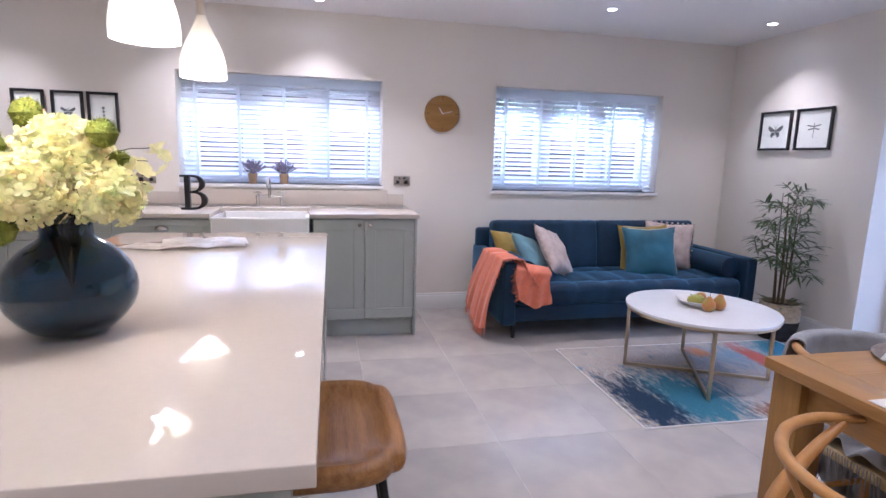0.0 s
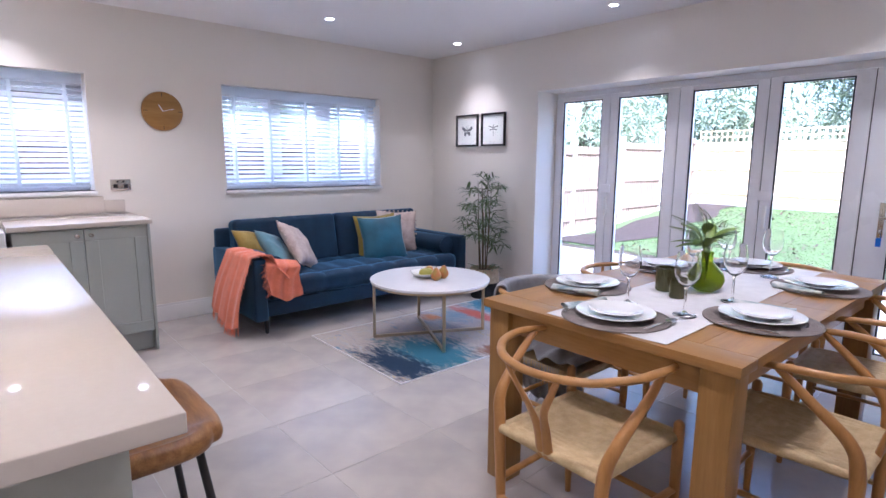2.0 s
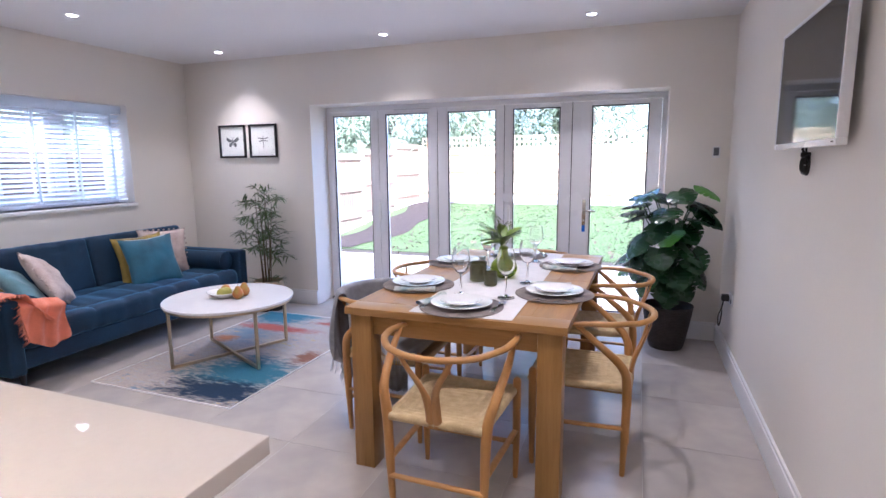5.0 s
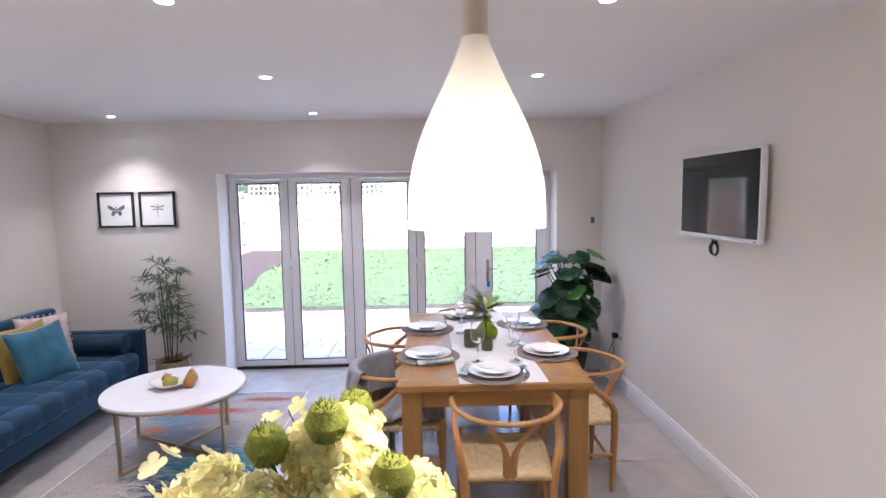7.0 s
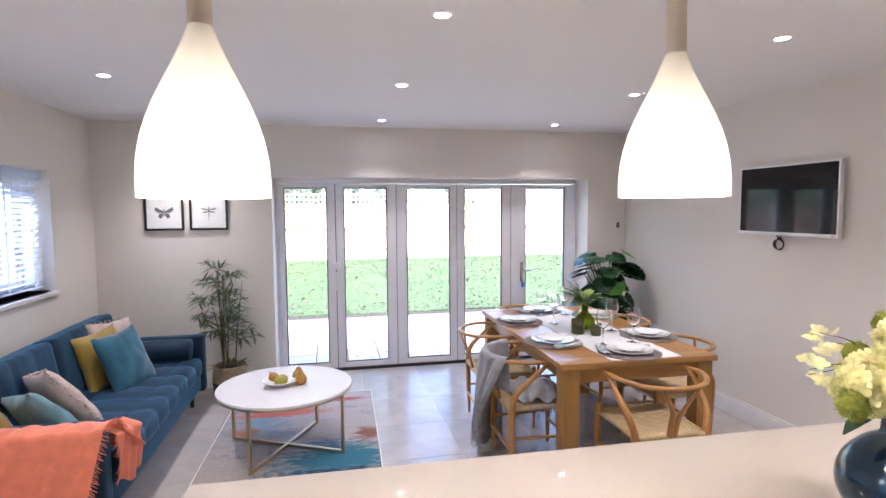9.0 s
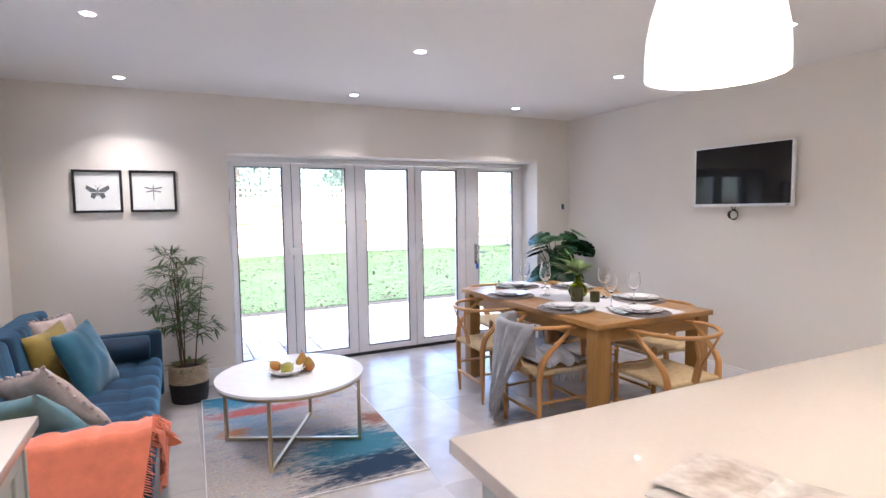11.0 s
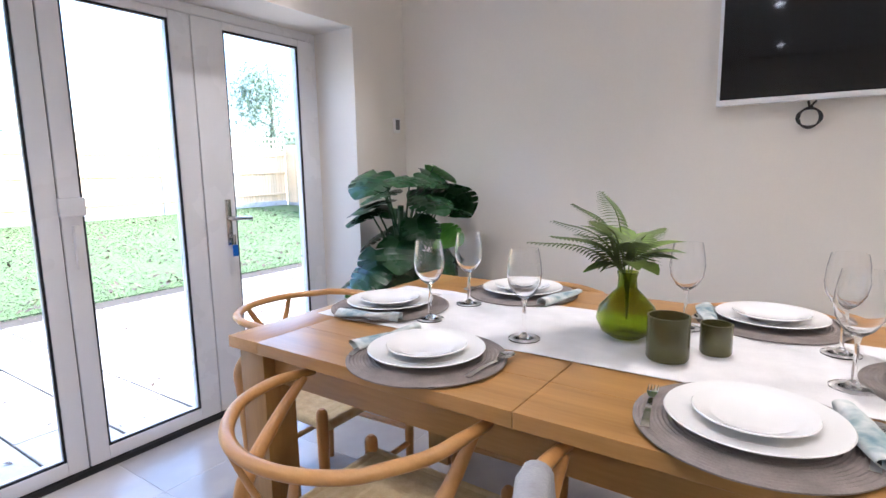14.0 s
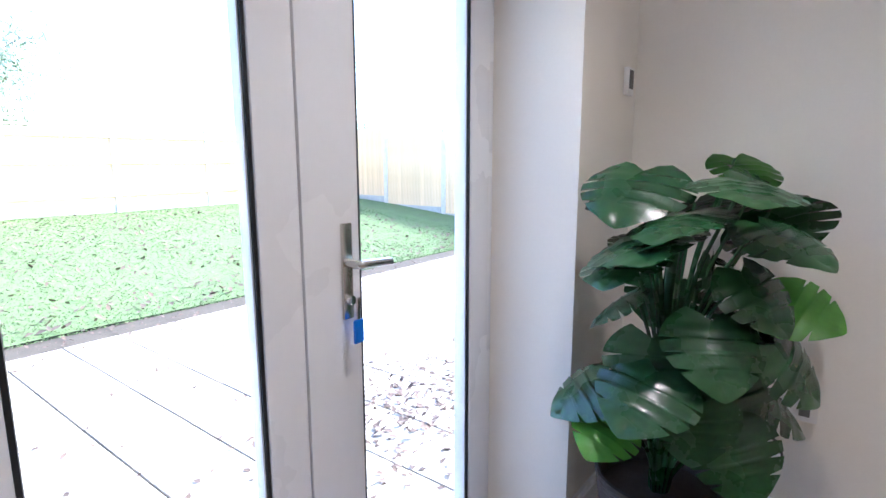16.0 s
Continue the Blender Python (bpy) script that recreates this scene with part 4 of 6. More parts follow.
# ---- pendants and downlights ----
def pendant(y, label):
    ob = thing("pendant_lamp", (0.236, y, 1.637), label, "pendant lamp", "pendant lamps over the island")
    prof = [(0.0985, 0.0), (0.0985, 0.03), (0.0965, 0.06), (0.0905, 0.092), (0.082, 0.12), (0.071, 0.148), (0.058, 0.176), (0.044, 0.204), (0.032, 0.23), (0.023, 0.253), (0.0195, 0.265)]
    inner = [(r - 0.004, z) for r, z in prof[::-1]]
    part("shade", lathe(prof + inner, 56, close=True), m_shade, ob, "glowing opal glass bell shade")
    part("lampholder", lathe([(0, 0.255), (0.018, 0.258), (0.0192, 0.266), (0.0185, 0.276), (0.0175, 0.43), (0.012, 0.44), (0, 0.44)], 28), m_beige, ob, "pale wooden lampholder tube")
    part("bulb", lathe([(0, 0.08), (0.025, 0.09), (0.033, 0.12), (0.026, 0.16), (0.016, 0.19), (0.014, 0.255)], 24), m_lamp_lens, ob, "lit bulb")
    part("flex", tube([(0, 0, 0.43), (0, 0, CEIL - 1.634 - 0.03)], 0.004, 8, n=1), m_beige, ob, "pale fabric flex")
    part("ceiling_rose", lathe([(0, CEIL - 1.634 - 0.03), (0.045, CEIL - 1.634 - 0.028), (0.05, CEIL - 1.634)], 28), m_trim, ob)
    lamp = bpy.data.lights.new("pendant_light", "POINT")
    lamp.energy, lamp.color, lamp.shadow_soft_size = PEND_POWER, (1.0, 0.80, 0.55), 0.05
    lo = new("pendant_light", lamp)
    lo.location = (0.236, y, 1.60)


for y in (1.896, 2.711, 3.540):
    pendant(y, "glowing white opal bell pendant hanging over the island")


def downlight(x, y):
    ob = thing("downlight", (x, y, CEIL), "small round lit recessed spotlight in the white ceiling", "recessed spotlight", "ceiling spotlights")
    part("bezel", lathe([(0.042, 0.0), (0.041, -0.004), (0.033, -0.005), (0.030, -0.001), (0.030, 0.0)], 32), m_trim, ob)
    part("lens", lathe([(0, -0.0015), (0.0295, -0.0015)], 24), m_lamp_lens, ob, "glowing lens")
    lamp = bpy.data.lights.new("spot_light", "SPOT")
    lamp.energy, lamp.color, lamp.spot_size, lamp.spot_blend, lamp.shadow_soft_size = DOWN_POWER, (1.0, 0.86, 0.70), radians(104), 1.0, 0.03
    lo = new("spot_light", lamp)
    lo.location = (x, y, CEIL - 0.008)


for x, y in DOWNLIGHTS:
    downlight(x, y)


# ---- wall things ----
def tv():
    ob = thing("television", (2.405, SOUTH, 1.427), "white-framed flat television with a dark screen on the wall", "television")
    w, h = 0.404, 0.48
    bm = bmesh.new()
    for q in ((-w, w, 0, 0.022), (-w, w, h - 0.013, h), (-w, -w + 0.013, 0.022, h - 0.013), (w - 0.013, w, 0.022, h - 0.013)):
        add_box(bm, q[0], q[1], 0.030, 0.062, q[2], q[3], 0.003)
    part("frame", bm, m_upvc, ob, "glossy white frame")
    part("back", box(-w + 0.01, w - 0.01, 0.028, 0.05, 0.01, h - 0.01, 0.004), m_upvc, ob)
    part("screen", box(-w + 0.012, w - 0.012, 0.0505, 0.0585, 0.021, h - 0.012, 0), m_screen, ob, "black glossy screen")
    part("bracket", box(-0.12, 0.12, 0.001, 0.0275, 0.12, 0.34, 0.002), m_black, ob)
    part("logo_bar", box(-w + 0.02, -w + 0.045, 0.0621, 0.0628, 0.009, 0.014, 0), m_ink, ob)
    cb = thing("coiled_cable", (2.48, SOUTH + 0.018, 1.367), "black coiled cable bundle hanging under the television", "cable")
    bm = bmesh.new()
    for k in range(4):
        pts = [((0.034 + 0.003 * k) * math.cos(a), 0.004 * k - 0.006, (0.04 - 0.002 * k) * math.sin(a) - 0.004) for a in np.linspace(0.6 * k, 0.6 * k + 6.2, 12)]
        tube(pts, 0.0035, 6, bm, n=3)
    tube([(0, 0, 0.035), (-0.02, 0.006, 0.06)], 0.004, 6, bm, n=1)
    tube([(0, 0, 0.03), (0.006, 0.012, 0.055), (0.01, 0.004, 0.075)], 0.005, 6, bm, n=2)
    part("loops", bm, m_black, cb)
    part("tie", box(-0.010, -0.002, -0.014, 0.02, 0.026, 0.044, 0.002), m_black, cb)


tv()


def picture(loc, w, h, rz, label, kind, group):
    """A frame whose face looks to its own -y."""
    ob = thing("picture_frame", loc, label, "framed print", group, rz)
    bm = bmesh.new()
    f = 0.018
    for q in ((-w / 2, w / 2, 0, f), (-w / 2, w / 2, h - f, h), (-w / 2, -w / 2 + f, f, h - f), (w / 2 - f, w / 2, f, h - f)):
        add_box(bm, q[0], q[1], -0.024, -0.001, q[2], q[3], 0.002, 1)
    part("frame", bm, m_black, ob, "thin black frame")
    part("paper", box(-w / 2 + f - 0.002, w / 2 - f + 0.002, -0.008, -0.002, f - 0.002, h - f + 0.002, 0), m_paper, ob)
    part("glazing", box(-w / 2 + f - 0.001, w / 2 - f + 0.001, -0.0135, -0.0115, f - 0.001, h - f + 0.001, 0), m_pane, ob).visible_shadow = False
    bm = bmesh.new()
    c = Vector((0, -0.0092, h / 2))
    s = w * 0.9

    def flat(points):
        bm.faces.new([bm.verts.new(c + Vector((p[0] * s, 0, p[1] * s))) for p in points])
    if kind == "butterfly":
        for m in (-1, 1):
            flat([(m * 0.02, 0.03), (m * 0.24, 0.16), (m * 0.27, 0.07), (m * 0.17, -0.02), (m * 0.02, -0.02)])
            flat([(m * 0.02, -0.03), (m * 0.14, -0.04), (m * 0.17, -0.15), (m * 0.09, -0.20), (m * 0.02, -0.09)])
            flat([(m * 0.005, 0.07), (m * 0.07, 0.18), (m * 0.078, 0.176), (m * 0.012, 0.06)])
        flat([(-0.014, 0.09), (0.014, 0.09), (0.014, -0.13), (-0.014, -0.13)])
    elif kind == "dragonfly":
        flat([(-0.012, 0.17), (0.012, 0.17), (0.008, -0.24), (-0.008, -0.24)])
        for m in (-1, 1):
            flat([(m * 0.012, 0.08), (m * 0.2, 0.12), (m * 0.22, 0.09), (m * 0.012, 0.05)])
            flat([(m * 0.012, 0.03), (m * 0.18, 0.0), (m * 0.17, -0.03), (m * 0.012, 0.0)])
    else:
        for k, z in enumerate((0.16, 0.02, -0.12)):
            r = 0.055 - 0.006 * k
            flat([(r * math.cos(a), z + r * 1.25 * math.sin(a)) for a in np.linspace(0, 2 * math.pi, 9)[:-1]])
            for m in (-1, 1):
                flat([(m * r, z), (m * (r + 0.05), z + 0.045), (m * (r + 0.05), z + 0.035), (m * r, z - 0.01)])
    part("print", bm, m_ink, ob, "grey " + kind + " print")


picture((EAST, 4.783, 1.452), 0.322, 0.322, -90, "black framed butterfly print on the wall above the bamboo plant", "butterfly", "insect prints beside the doors")
picture((EAST, 4.413, 1.452), 0.322, 0.322, -90, "black framed dragonfly print on the wall next to the folding doors", "dragonfly", "insect prints beside the doors")
for x, k, t in ((-1.285, "beetle", "above the worktop"), (-1.035, "butterfly", "between two others"), (-0.805, "beetle", "beside the sink window")):
    picture((x, NORTH, 1.43), 0.205, 0.285, 0, "slim black framed " + k + " print " + t, k, "insect prints in the kitchen")

ck = thing("wall_clock", (1.728, NORTH - 0.004, 1.672), "round bamboo wall clock with thin pale hands", "wall clock")
m_face = Matrix.Rotation(radians(90), 4, "X")
part("dial", lathe([(0, 0.02), (0.14, 0.02), (0.1475, 0.016), (0.149, 0.0), (0, 0.0)], 64, m=m_face), m_clock, ck)
part("hour_hand", box(-0.055, 0.0, -0.0235, -0.022, -0.003, 0.003, 0), m_trim, ck).rotation_euler = (0, radians(60), 0)
part("minute_hand", box(0.0, 0.085, -0.0255, -0.024, -0.002, 0.002, 0), m_trim, ck).rotation_euler = (0, radians(-14), 0)
for k in (0, 3, 6, 9):
    a = k * math.pi / 6
    part("hour_mark", box(-0.016, 0.016, -0.0215, -0.0201, -0.0018, 0.0018, 0), m_black, ck).matrix_basis = Matrix.Translation((0.125 * math.cos(a), 0, 0.125 * math.sin(a))) @ Matrix.Rotation(-a, 4, "Y")


def socket(loc, rz, label, finish_mat=None):
    w = 0.135
    ob = thing("wall_socket", loc, label, "electrical socket", "", rz)
    part("plate", box(-w / 2, w / 2, -0.008, -0.0005, -0.04, 0.04, 0.002), finish_mat or m_nickel, ob)
    for s in (-1, 1):
        part("outlet", box(s * 0.035 - 0.014, s * 0.035 + 0.014, -0.0095, -0.0081, -0.024, 0.004, 0.0005), m_ink if finish_mat else m_black, ob)
        part("switch", box(s * 0.02 - 0.006, s * 0.02 + 0.006, -0.011, -0.0081, 0.016, 0.030, 0.001), finish_mat or m_black, ob)
    return ob


socket((1.40, NORTH, 1.112), 0, "brushed steel double wall socket above the worktop end")
socket((-0.55, NORTH, 1.10), 0, "brushed steel double wall socket above the worktop")
socket((3.975, SOUTH, 0.46), 180, "white double wall socket low on the wall beside the leafy plant", m_trim)
pl = thing("plug_cable", (4.02, SOUTH + 0.03, 0.455), "dark plug with a looped cable hanging from the socket", "plug and cable")
part("plug", box(-0.022, 0.022, -0.02, 0.025, -0.02, 0.025, 0.006), m_black, pl)
part("lead", tube([(0, 0.01, -0.02), (0.01, 0.02, -0.08), (0.05, 0.03, -0.14), (0.02, 0.03, -0.2), (-0.04, 0.03, -0.17), (-0.02, 0.02, -0.10), (0.06, 0.01, -0.09)], 0.004, 8, n=5), m_black, pl)
th = thing("thermostat", (EAST, 0.39, 1.442), "small white wall thermostat with a grey display", "thermostat")
part("case", box(-0.016, -0.0005, -0.026, 0.026, -0.042, 0.042, 0.003), m_trim, th)
part("display", box(-0.0175, -0.0161, -0.018, 0.018, -0.024, 0.034, 0.0005), m_ink, th)

# ---- sofa corner ----
SX0, SX1, SYF, SYB = 2.01, 4.13, 4.40, 5.26


def sofa():
    ob = thing("sofa", ((SX0 + SX1) / 2, (SYF + SYB) / 2, 0), "deep blue velvet two-seat sofa with pleated seat and bolsters", "sofa")
    w, d = (SX1 - SX0) / 2, (SYB - SYF) / 2
    part("base", rounded(2 * w - 0.10, 2 * d - 0.06, 0.13, 0.02, 8, m=Matrix.Translation((0, 0.0, 0.205))), m_velvet, ob)

    def pleat(v):
        if v.z > 0 or v.y < -0.3:
            cell = 0.235
            a = abs(math.sin(math.pi * v.x / cell)) ** 0.35
            rows = abs(math.cos(math.pi * (v.y + 0.05) / 0.34)) ** 0.4
            fine = 0.004 * noise.noise(Vector((v.x * 26, v.y * 5, v.z * 9)))
            if v.z > 0.02:
                v.z -= 0.026 * (1 - a * rows)
            v.z += fine
            if v.y < -0.34:
                v.y += 0.012 * (1 - a) + fine
        return v
    part("seat", rounded(2 * w - 0.21, 2 * d - 0.12, 0.17, 0.055, 74, pleat, Matrix.Translation((0, -0.06, 0.345))), m_velvet, ob, "deeply pleated seat cushion")

    def back(v):
        a = abs(math.sin(math.pi * v.x / 0.235)) ** 0.35
        v.z += 0.004 * noise.noise(Vector((v.x * 20, v.z * 5, 0)))
        if v.y < 0:
            v.y += 0.012 * (1 - a) * (1 if v.z < 0.12 else 1.5) + 0.004 * noise.noise(Vector((v.x * 24, v.z * 4, 3)))
        return v
    for s in (-1, 1):
        bw = w - 0.115
        m = Matrix.Translation((s * bw / 2, d - 0.155, 0.60)) @ Matrix.Rotation(radians(-9), 4, "X")
        part("backrest", rounded(bw - 0.004, 0.17, 0.425, 0.038, 36, back, m), m_velvet, ob, "plump back cushion with seams")
    part("back_panel", rounded(2 * w - 0.02, 0.08, 0.60, 0.025, 6, m=Matrix.Translation((0, d - 0.05, 0.44))), m_velvet, ob)
    for s in (-1, 1):
        part("arm", rounded(0.10, 2 * d, 0.47, 0.022, 8, m=Matrix.Translation((s * (w - 0.05), -0.0, 0.355))), m_velvet, ob, "slim straight padded arm")
        m = Matrix.Translation((s * (w - 0.19), -0.02, 0.505)) @ Matrix.Rotation(radians(90), 4, "X")
        bol = thing("bolster_cushion", ob.location + Vector((s * (w - 0.19), -0.09, 0.505)), "round blue velvet bolster lying against the sofa arm", "bolster", "bolsters on the sofa")
        mm = Matrix.Rotation(radians(90), 4, "X")
        part("roll", lathe([(0, -0.27), (0.06, -0.27), (0.08, -0.262), (0.086, -0.24), (0.087, 0), (0.086, 0.24), (0.08, 0.262), (0.06, 0.27), (0, 0.27)], 36, m=mm), m_velvet, bol)
        for yy in (-0.262, 0.262):
            pts = [(0.081 * math.cos(a), yy, 0.081 * math.sin(a)) for a in np.linspace(0, 2 * math.pi, 25)]
            part("piping", tube(pts, 0.004, 6, n=1), m_velvet, bol)
    for sx in (-1, 1):
        for sy in (-1, 1):
            m = Matrix.Translation((sx * (w - 0.12), sy * (d - 0.10), 0))
            part("leg", lathe([(0, 0), (0.014, 0), (0.024, 0.14), (0, 0.14)], 16, m=m), m_black, ob, "short tapered dark leg")


sofa()


def pillow(name, loc, rot, size, material, label, pom=False, seed=0):
    ob = thing(name, loc, label, "cushion", "scatter cushions on the sofa")
    ob.rotation_euler = [radians(a) for a in rot]
    s = size / 2

    def top(sign):
        def fn(u, v):
            x, y = 2 * u - 1, 2 * v - 1
            edge = max(0.0, (1 - x * x) * (1 - y * y)) ** 0.42
            pinch = 1 - 0.07 * (1 - abs(x * y) ** 0.7)
            wr = 0.008 * noise.noise(Vector((x * 2.2, y * 2.2, seed + sign))) * edge * 2
            return Vector((x * s * (pinch + 0.05 * abs(y) ** 3), sign * (0.068 * edge + wr), y * s * (pinch + 0.05 * abs(x) ** 3)))
        return fn
    bm = sheet(top(1), 22, 22)
    t = sheet(top(-1), 22, 22)
    merge(bm, t)
    bmesh.ops.remove_doubles(bm, verts=bm.verts[:], dist=0.0005)
    bmesh.ops.recalc_face_normals(bm, faces=bm.faces[:])
    part("cover", bm, material, ob, angle=80)
    if pom:
        for k in range(10):
            q = -s + 2 * s * k / 9
            for side, p in enumerate(((q, s), (q, -s), (s, q), (-s, q))):
                r = 0.0095
                part("pompom", lathe([(0, -r), (r * 0.8, -r * 0.55), (r, 0), (r * 0.8, r * 0.55), (0, r)], 8, m=Matrix.Translation((p[0] * 1.01, 0.004 * ((k * 7) % 3 - 1), p[1] * 1.01))), material, ob)
    return ob


pillow("cushion", (2.28, 4.99, 0.565), (-34, 6, 36), 0.38, m_mustard, "mustard yellow velvet cushion leaning in the sofa corner", seed=1)
pillow("cushion", (2.38, 4.80, 0.555), (-38, 14, 44), 0.39, m_aqua, "pale aqua cotton cushion leaning on the yellow one", seed=2)
pillow("cushion", (2.56, 4.80, 0.595), (-34, 16, 40), 0.40, m_cream, "cream patterned cushion edged with pompoms", True, seed=3)
pillow("cushion", (3.69, 4.95, 0.61), (-14, 3, -22), 0.40, m_cream, "cream cushion edged with pompoms behind the teal one", True, seed=4)
pillow("cushion", (3.44, 4.93, 0.59), (-16, -3, -16), 0.40, m_mustard, "mustard yellow velvet cushion behind the teal one", seed=5)
pillow("cushion", (3.40, 4.77, 0.585), (-22, -2, -16), 0.42, m_teal, "teal velvet cushion leaning on the sofa back", seed=6)



def fringe(bm, points, down, length, r=0.0022, seed=0):
    random.seed(seed)
    for p in points:
        p = Vector(p)
        k = Vector((random.uniform(-0.012, 0.012), random.uniform(-0.012, 0.012), 0))
        dl = Vector(down).normalized() * length * random.uniform(0.7, 1.15)
        tube([p, p + dl * 0.5 + k * 0.5, p + dl + k], [r, r, r * 0.5], 4, bm, n=1)


def coral_throw():
    ob = thing("coral_throw", (0, 0, 0), "coral orange fringed wool throw draped over the sofa arm", "throw blanket")
    ax, top = SX0, 0.597

    def fn(u, v):
        # u: along the drape from the outside, over the arm, into the seat; v: along the arm
        y = 4.39 + 0.48 * v
        fold = 0.018 * math.sin(v * 13 + 2.2 * u) + 0.005 * math.sin(v * 29 + u * 3)
        if u < 0.55:
            t = u / 0.55
            z0 = 0.045 + 0.16 * abs(v - 0.3)
            z = z0 + (top + 0.008 - z0) * t
            x = ax - 0.022 - 0.085 * (1 - t) ** 1.5 - 0.03 * math.sin(t * 3.1) - abs(fold) * (1.1 - t)
            y += 0.05 * (1 - t) * (v - 0.2) + 0.10 * (1 - t)
        elif u < 0.72:
            t = (u - 0.55) / 0.17
            x = ax - 0.02 + 0.14 * t
            z = top + 0.012 + 0.008 * math.sin(math.pi * t) + abs(fold) * 0.5
        else:
            t = (u - 0.72) / 0.28
            x = ax + 0.125 + 0.10 * t
            z = top + 0.012 - (0.03 + 0.14 * t) * min(1, t * 3) + abs(fold) * 0.6
            y -= 0.10 * t * (1 - v)
        return Vector((x, y, z))
    bm = sheet(fn, 60, 46, 0.005)
    part("cloth", bm, m_coral, ob, angle=80)

    def lap(u, v):
        # the corner that hangs over the front of the arm
        x = ax + 0.095 + 0.25 * u - 0.02 * math.sin(v * 4)
        z = 0.585 - 0.31 * v * (1 - 0.35 * abs(u - 0.45)) - 0.04 * u
        y = SYF - 0.022 - 0.02 * math.sin(u * 9 + v * 3) ** 2 - 0.035 * u * (1 - v)
        if v < 0.12:
            y += 0.10 * (0.12 - v) / 0.12
        return Vector((x, y, z))
    part("corner", sheet(lap, 30, 30, 0.005), m_coral, ob, angle=80)
    bm = bmesh.new()
    fringe(bm, [fn(0, v) for v in np.linspace(0, 1, 60)], (0, 0, -1), 0.06, seed=5)
    fringe(bm, [lap(0, v) for v in np.linspace(0.05, 1, 34)], (-1, 0, -0.5), 0.035, seed=6)
    fringe(bm, [fn(u, 0) for u in np.linspace(0.25, 0.9, 70)], (-0.2, -1, -0.6), 0.03, seed=7)
    part("fringe", bm, m_coral, ob, "twisted coral fringe", kind="stuff")


coral_throw()

ct = thing("coffee_table", (3.05, 3.67, 0.010), "round white marble-effect coffee table on a thin gold frame", "coffee table")
part("tabletop", lathe([(0, 0.412), (0.440, 0.412), (0.444, 0.415), (0.445, 0.428), (0.443, 0.432), (0, 0.432)], 96), m_marble, ct)
part("rim", lathe([(0.405, 0.397), (0.435, 0.397), (0.435, 0.4115), (0.405, 0.4115)], 96, close=True), m_gold, ct, "gold metal rim ring")
for k in range(4):
    a = radians(-27 + 90 * k)
    m = Matrix.Translation((0.42 * math.cos(a), 0.42 * math.sin(a), 0)) @ Matrix.Rotation(a, 4, "Z")
    bm = bmesh.new()
    add_box(bm, -0.010, 0.010, -0.010, 0.010, 0.0, 0.397, 0.0015, 1, m)
    part("leg", bm, m_gold, ct)
for k in range(2):
    a = radians(-27 + 90 * k)
    bm = bmesh.new()
    z = 0.0 if k else 0.0004
    add_box(bm, -0.41, 0.41, -0.010, 0.010, z, z + 0.02, 0.0015, 1, Matrix.Rotation(a, 4, "Z"))
    part("cross_bar", bm, m_gold, ct)

bw = thing("fruit_bowl", (3.04, 3.705, 0.442), "shallow white ceramic bowl holding pears", "bowl")
part("dish", lathe([(0, 0.004), (0.05, 0.0), (0.055, 0.006), (0.10, 0.022), (0.122, 0.040), (0.118, 0.042), (0.09, 0.027), (0.05, 0.012), (0, 0.010)], 48), m_ceramic, bw)


def pear(x, y, z, tilt, rz, material, label, s=1.0):
    ob = thing("pear", (x, y, z), label, "pear", "pears on the coffee table")
    ob.rotation_euler = (radians(tilt), 0, radians(rz))
    part("fruit", lathe([(0, 0.0), (0.016 * s, 0.001), (0.031 * s, 0.014 * s), (0.036 * s, 0.032 * s), (0.032 * s, 0.050 * s), (0.021 * s, 0.066 * s), (0.015 * s, 0.078 * s), (0.009 * s, 0.085 * s), (0, 0.086 * s)], 24), material, ob)
    part("stalk", tube([(0, 0, 0.083 * s), (0.003, 0, 0.095 * s), (0.007, 0, 0.105 * s)], 0.0015, 6, n=2), m_stem, ob, "thin brown stalk")


pear(3.020, 3.565, 0.442, 0, 10, m_pear, "upright red-blushed pear standing beside the bowl", 1.08)
pear(3.105, 3.590, 0.442, 6, 50, m_pear, "upright blushed pear standing near the table centre", 1.15)
pear(3.000, 3.730, 0.462, 70, 30, m_pear2, "yellow-green pear lying in the white bowl")
pear(3.060, 3.660, 0.462, 65, 200, m_pear2, "green pear lying in the white bowl")
pear(3.080, 3.735, 0.464, 68, 120, m_pear, "red-blushed pear lying in the white bowl")

rug = thing("rug", (3.215, 3.610, 0.0), "abstract blue, cream and coral woven rug with a pale bound edge", "rug", rz=-1.5)
part("rug_field", box(-0.88, 0.88, -0.563, 0.563, 0.0005, 0.009, 0.003), m_rug, rug)
bm = bmesh.new()
for q in ((-0.887, 0.887, -0.57, -0.5632), (-0.887, 0.887, 0.5632, 0.57), (-0.887, -0.8802, -0.5632, 0.5632), (0.8802, 0.887, -0.5632, 0.5632)):
    add_box(bm, q[0], q[1], q[2], q[3], 0.0004, 0.0095, 0.0015, 1)
part("binding", bm, m_linen, rug, "pale stitched binding")


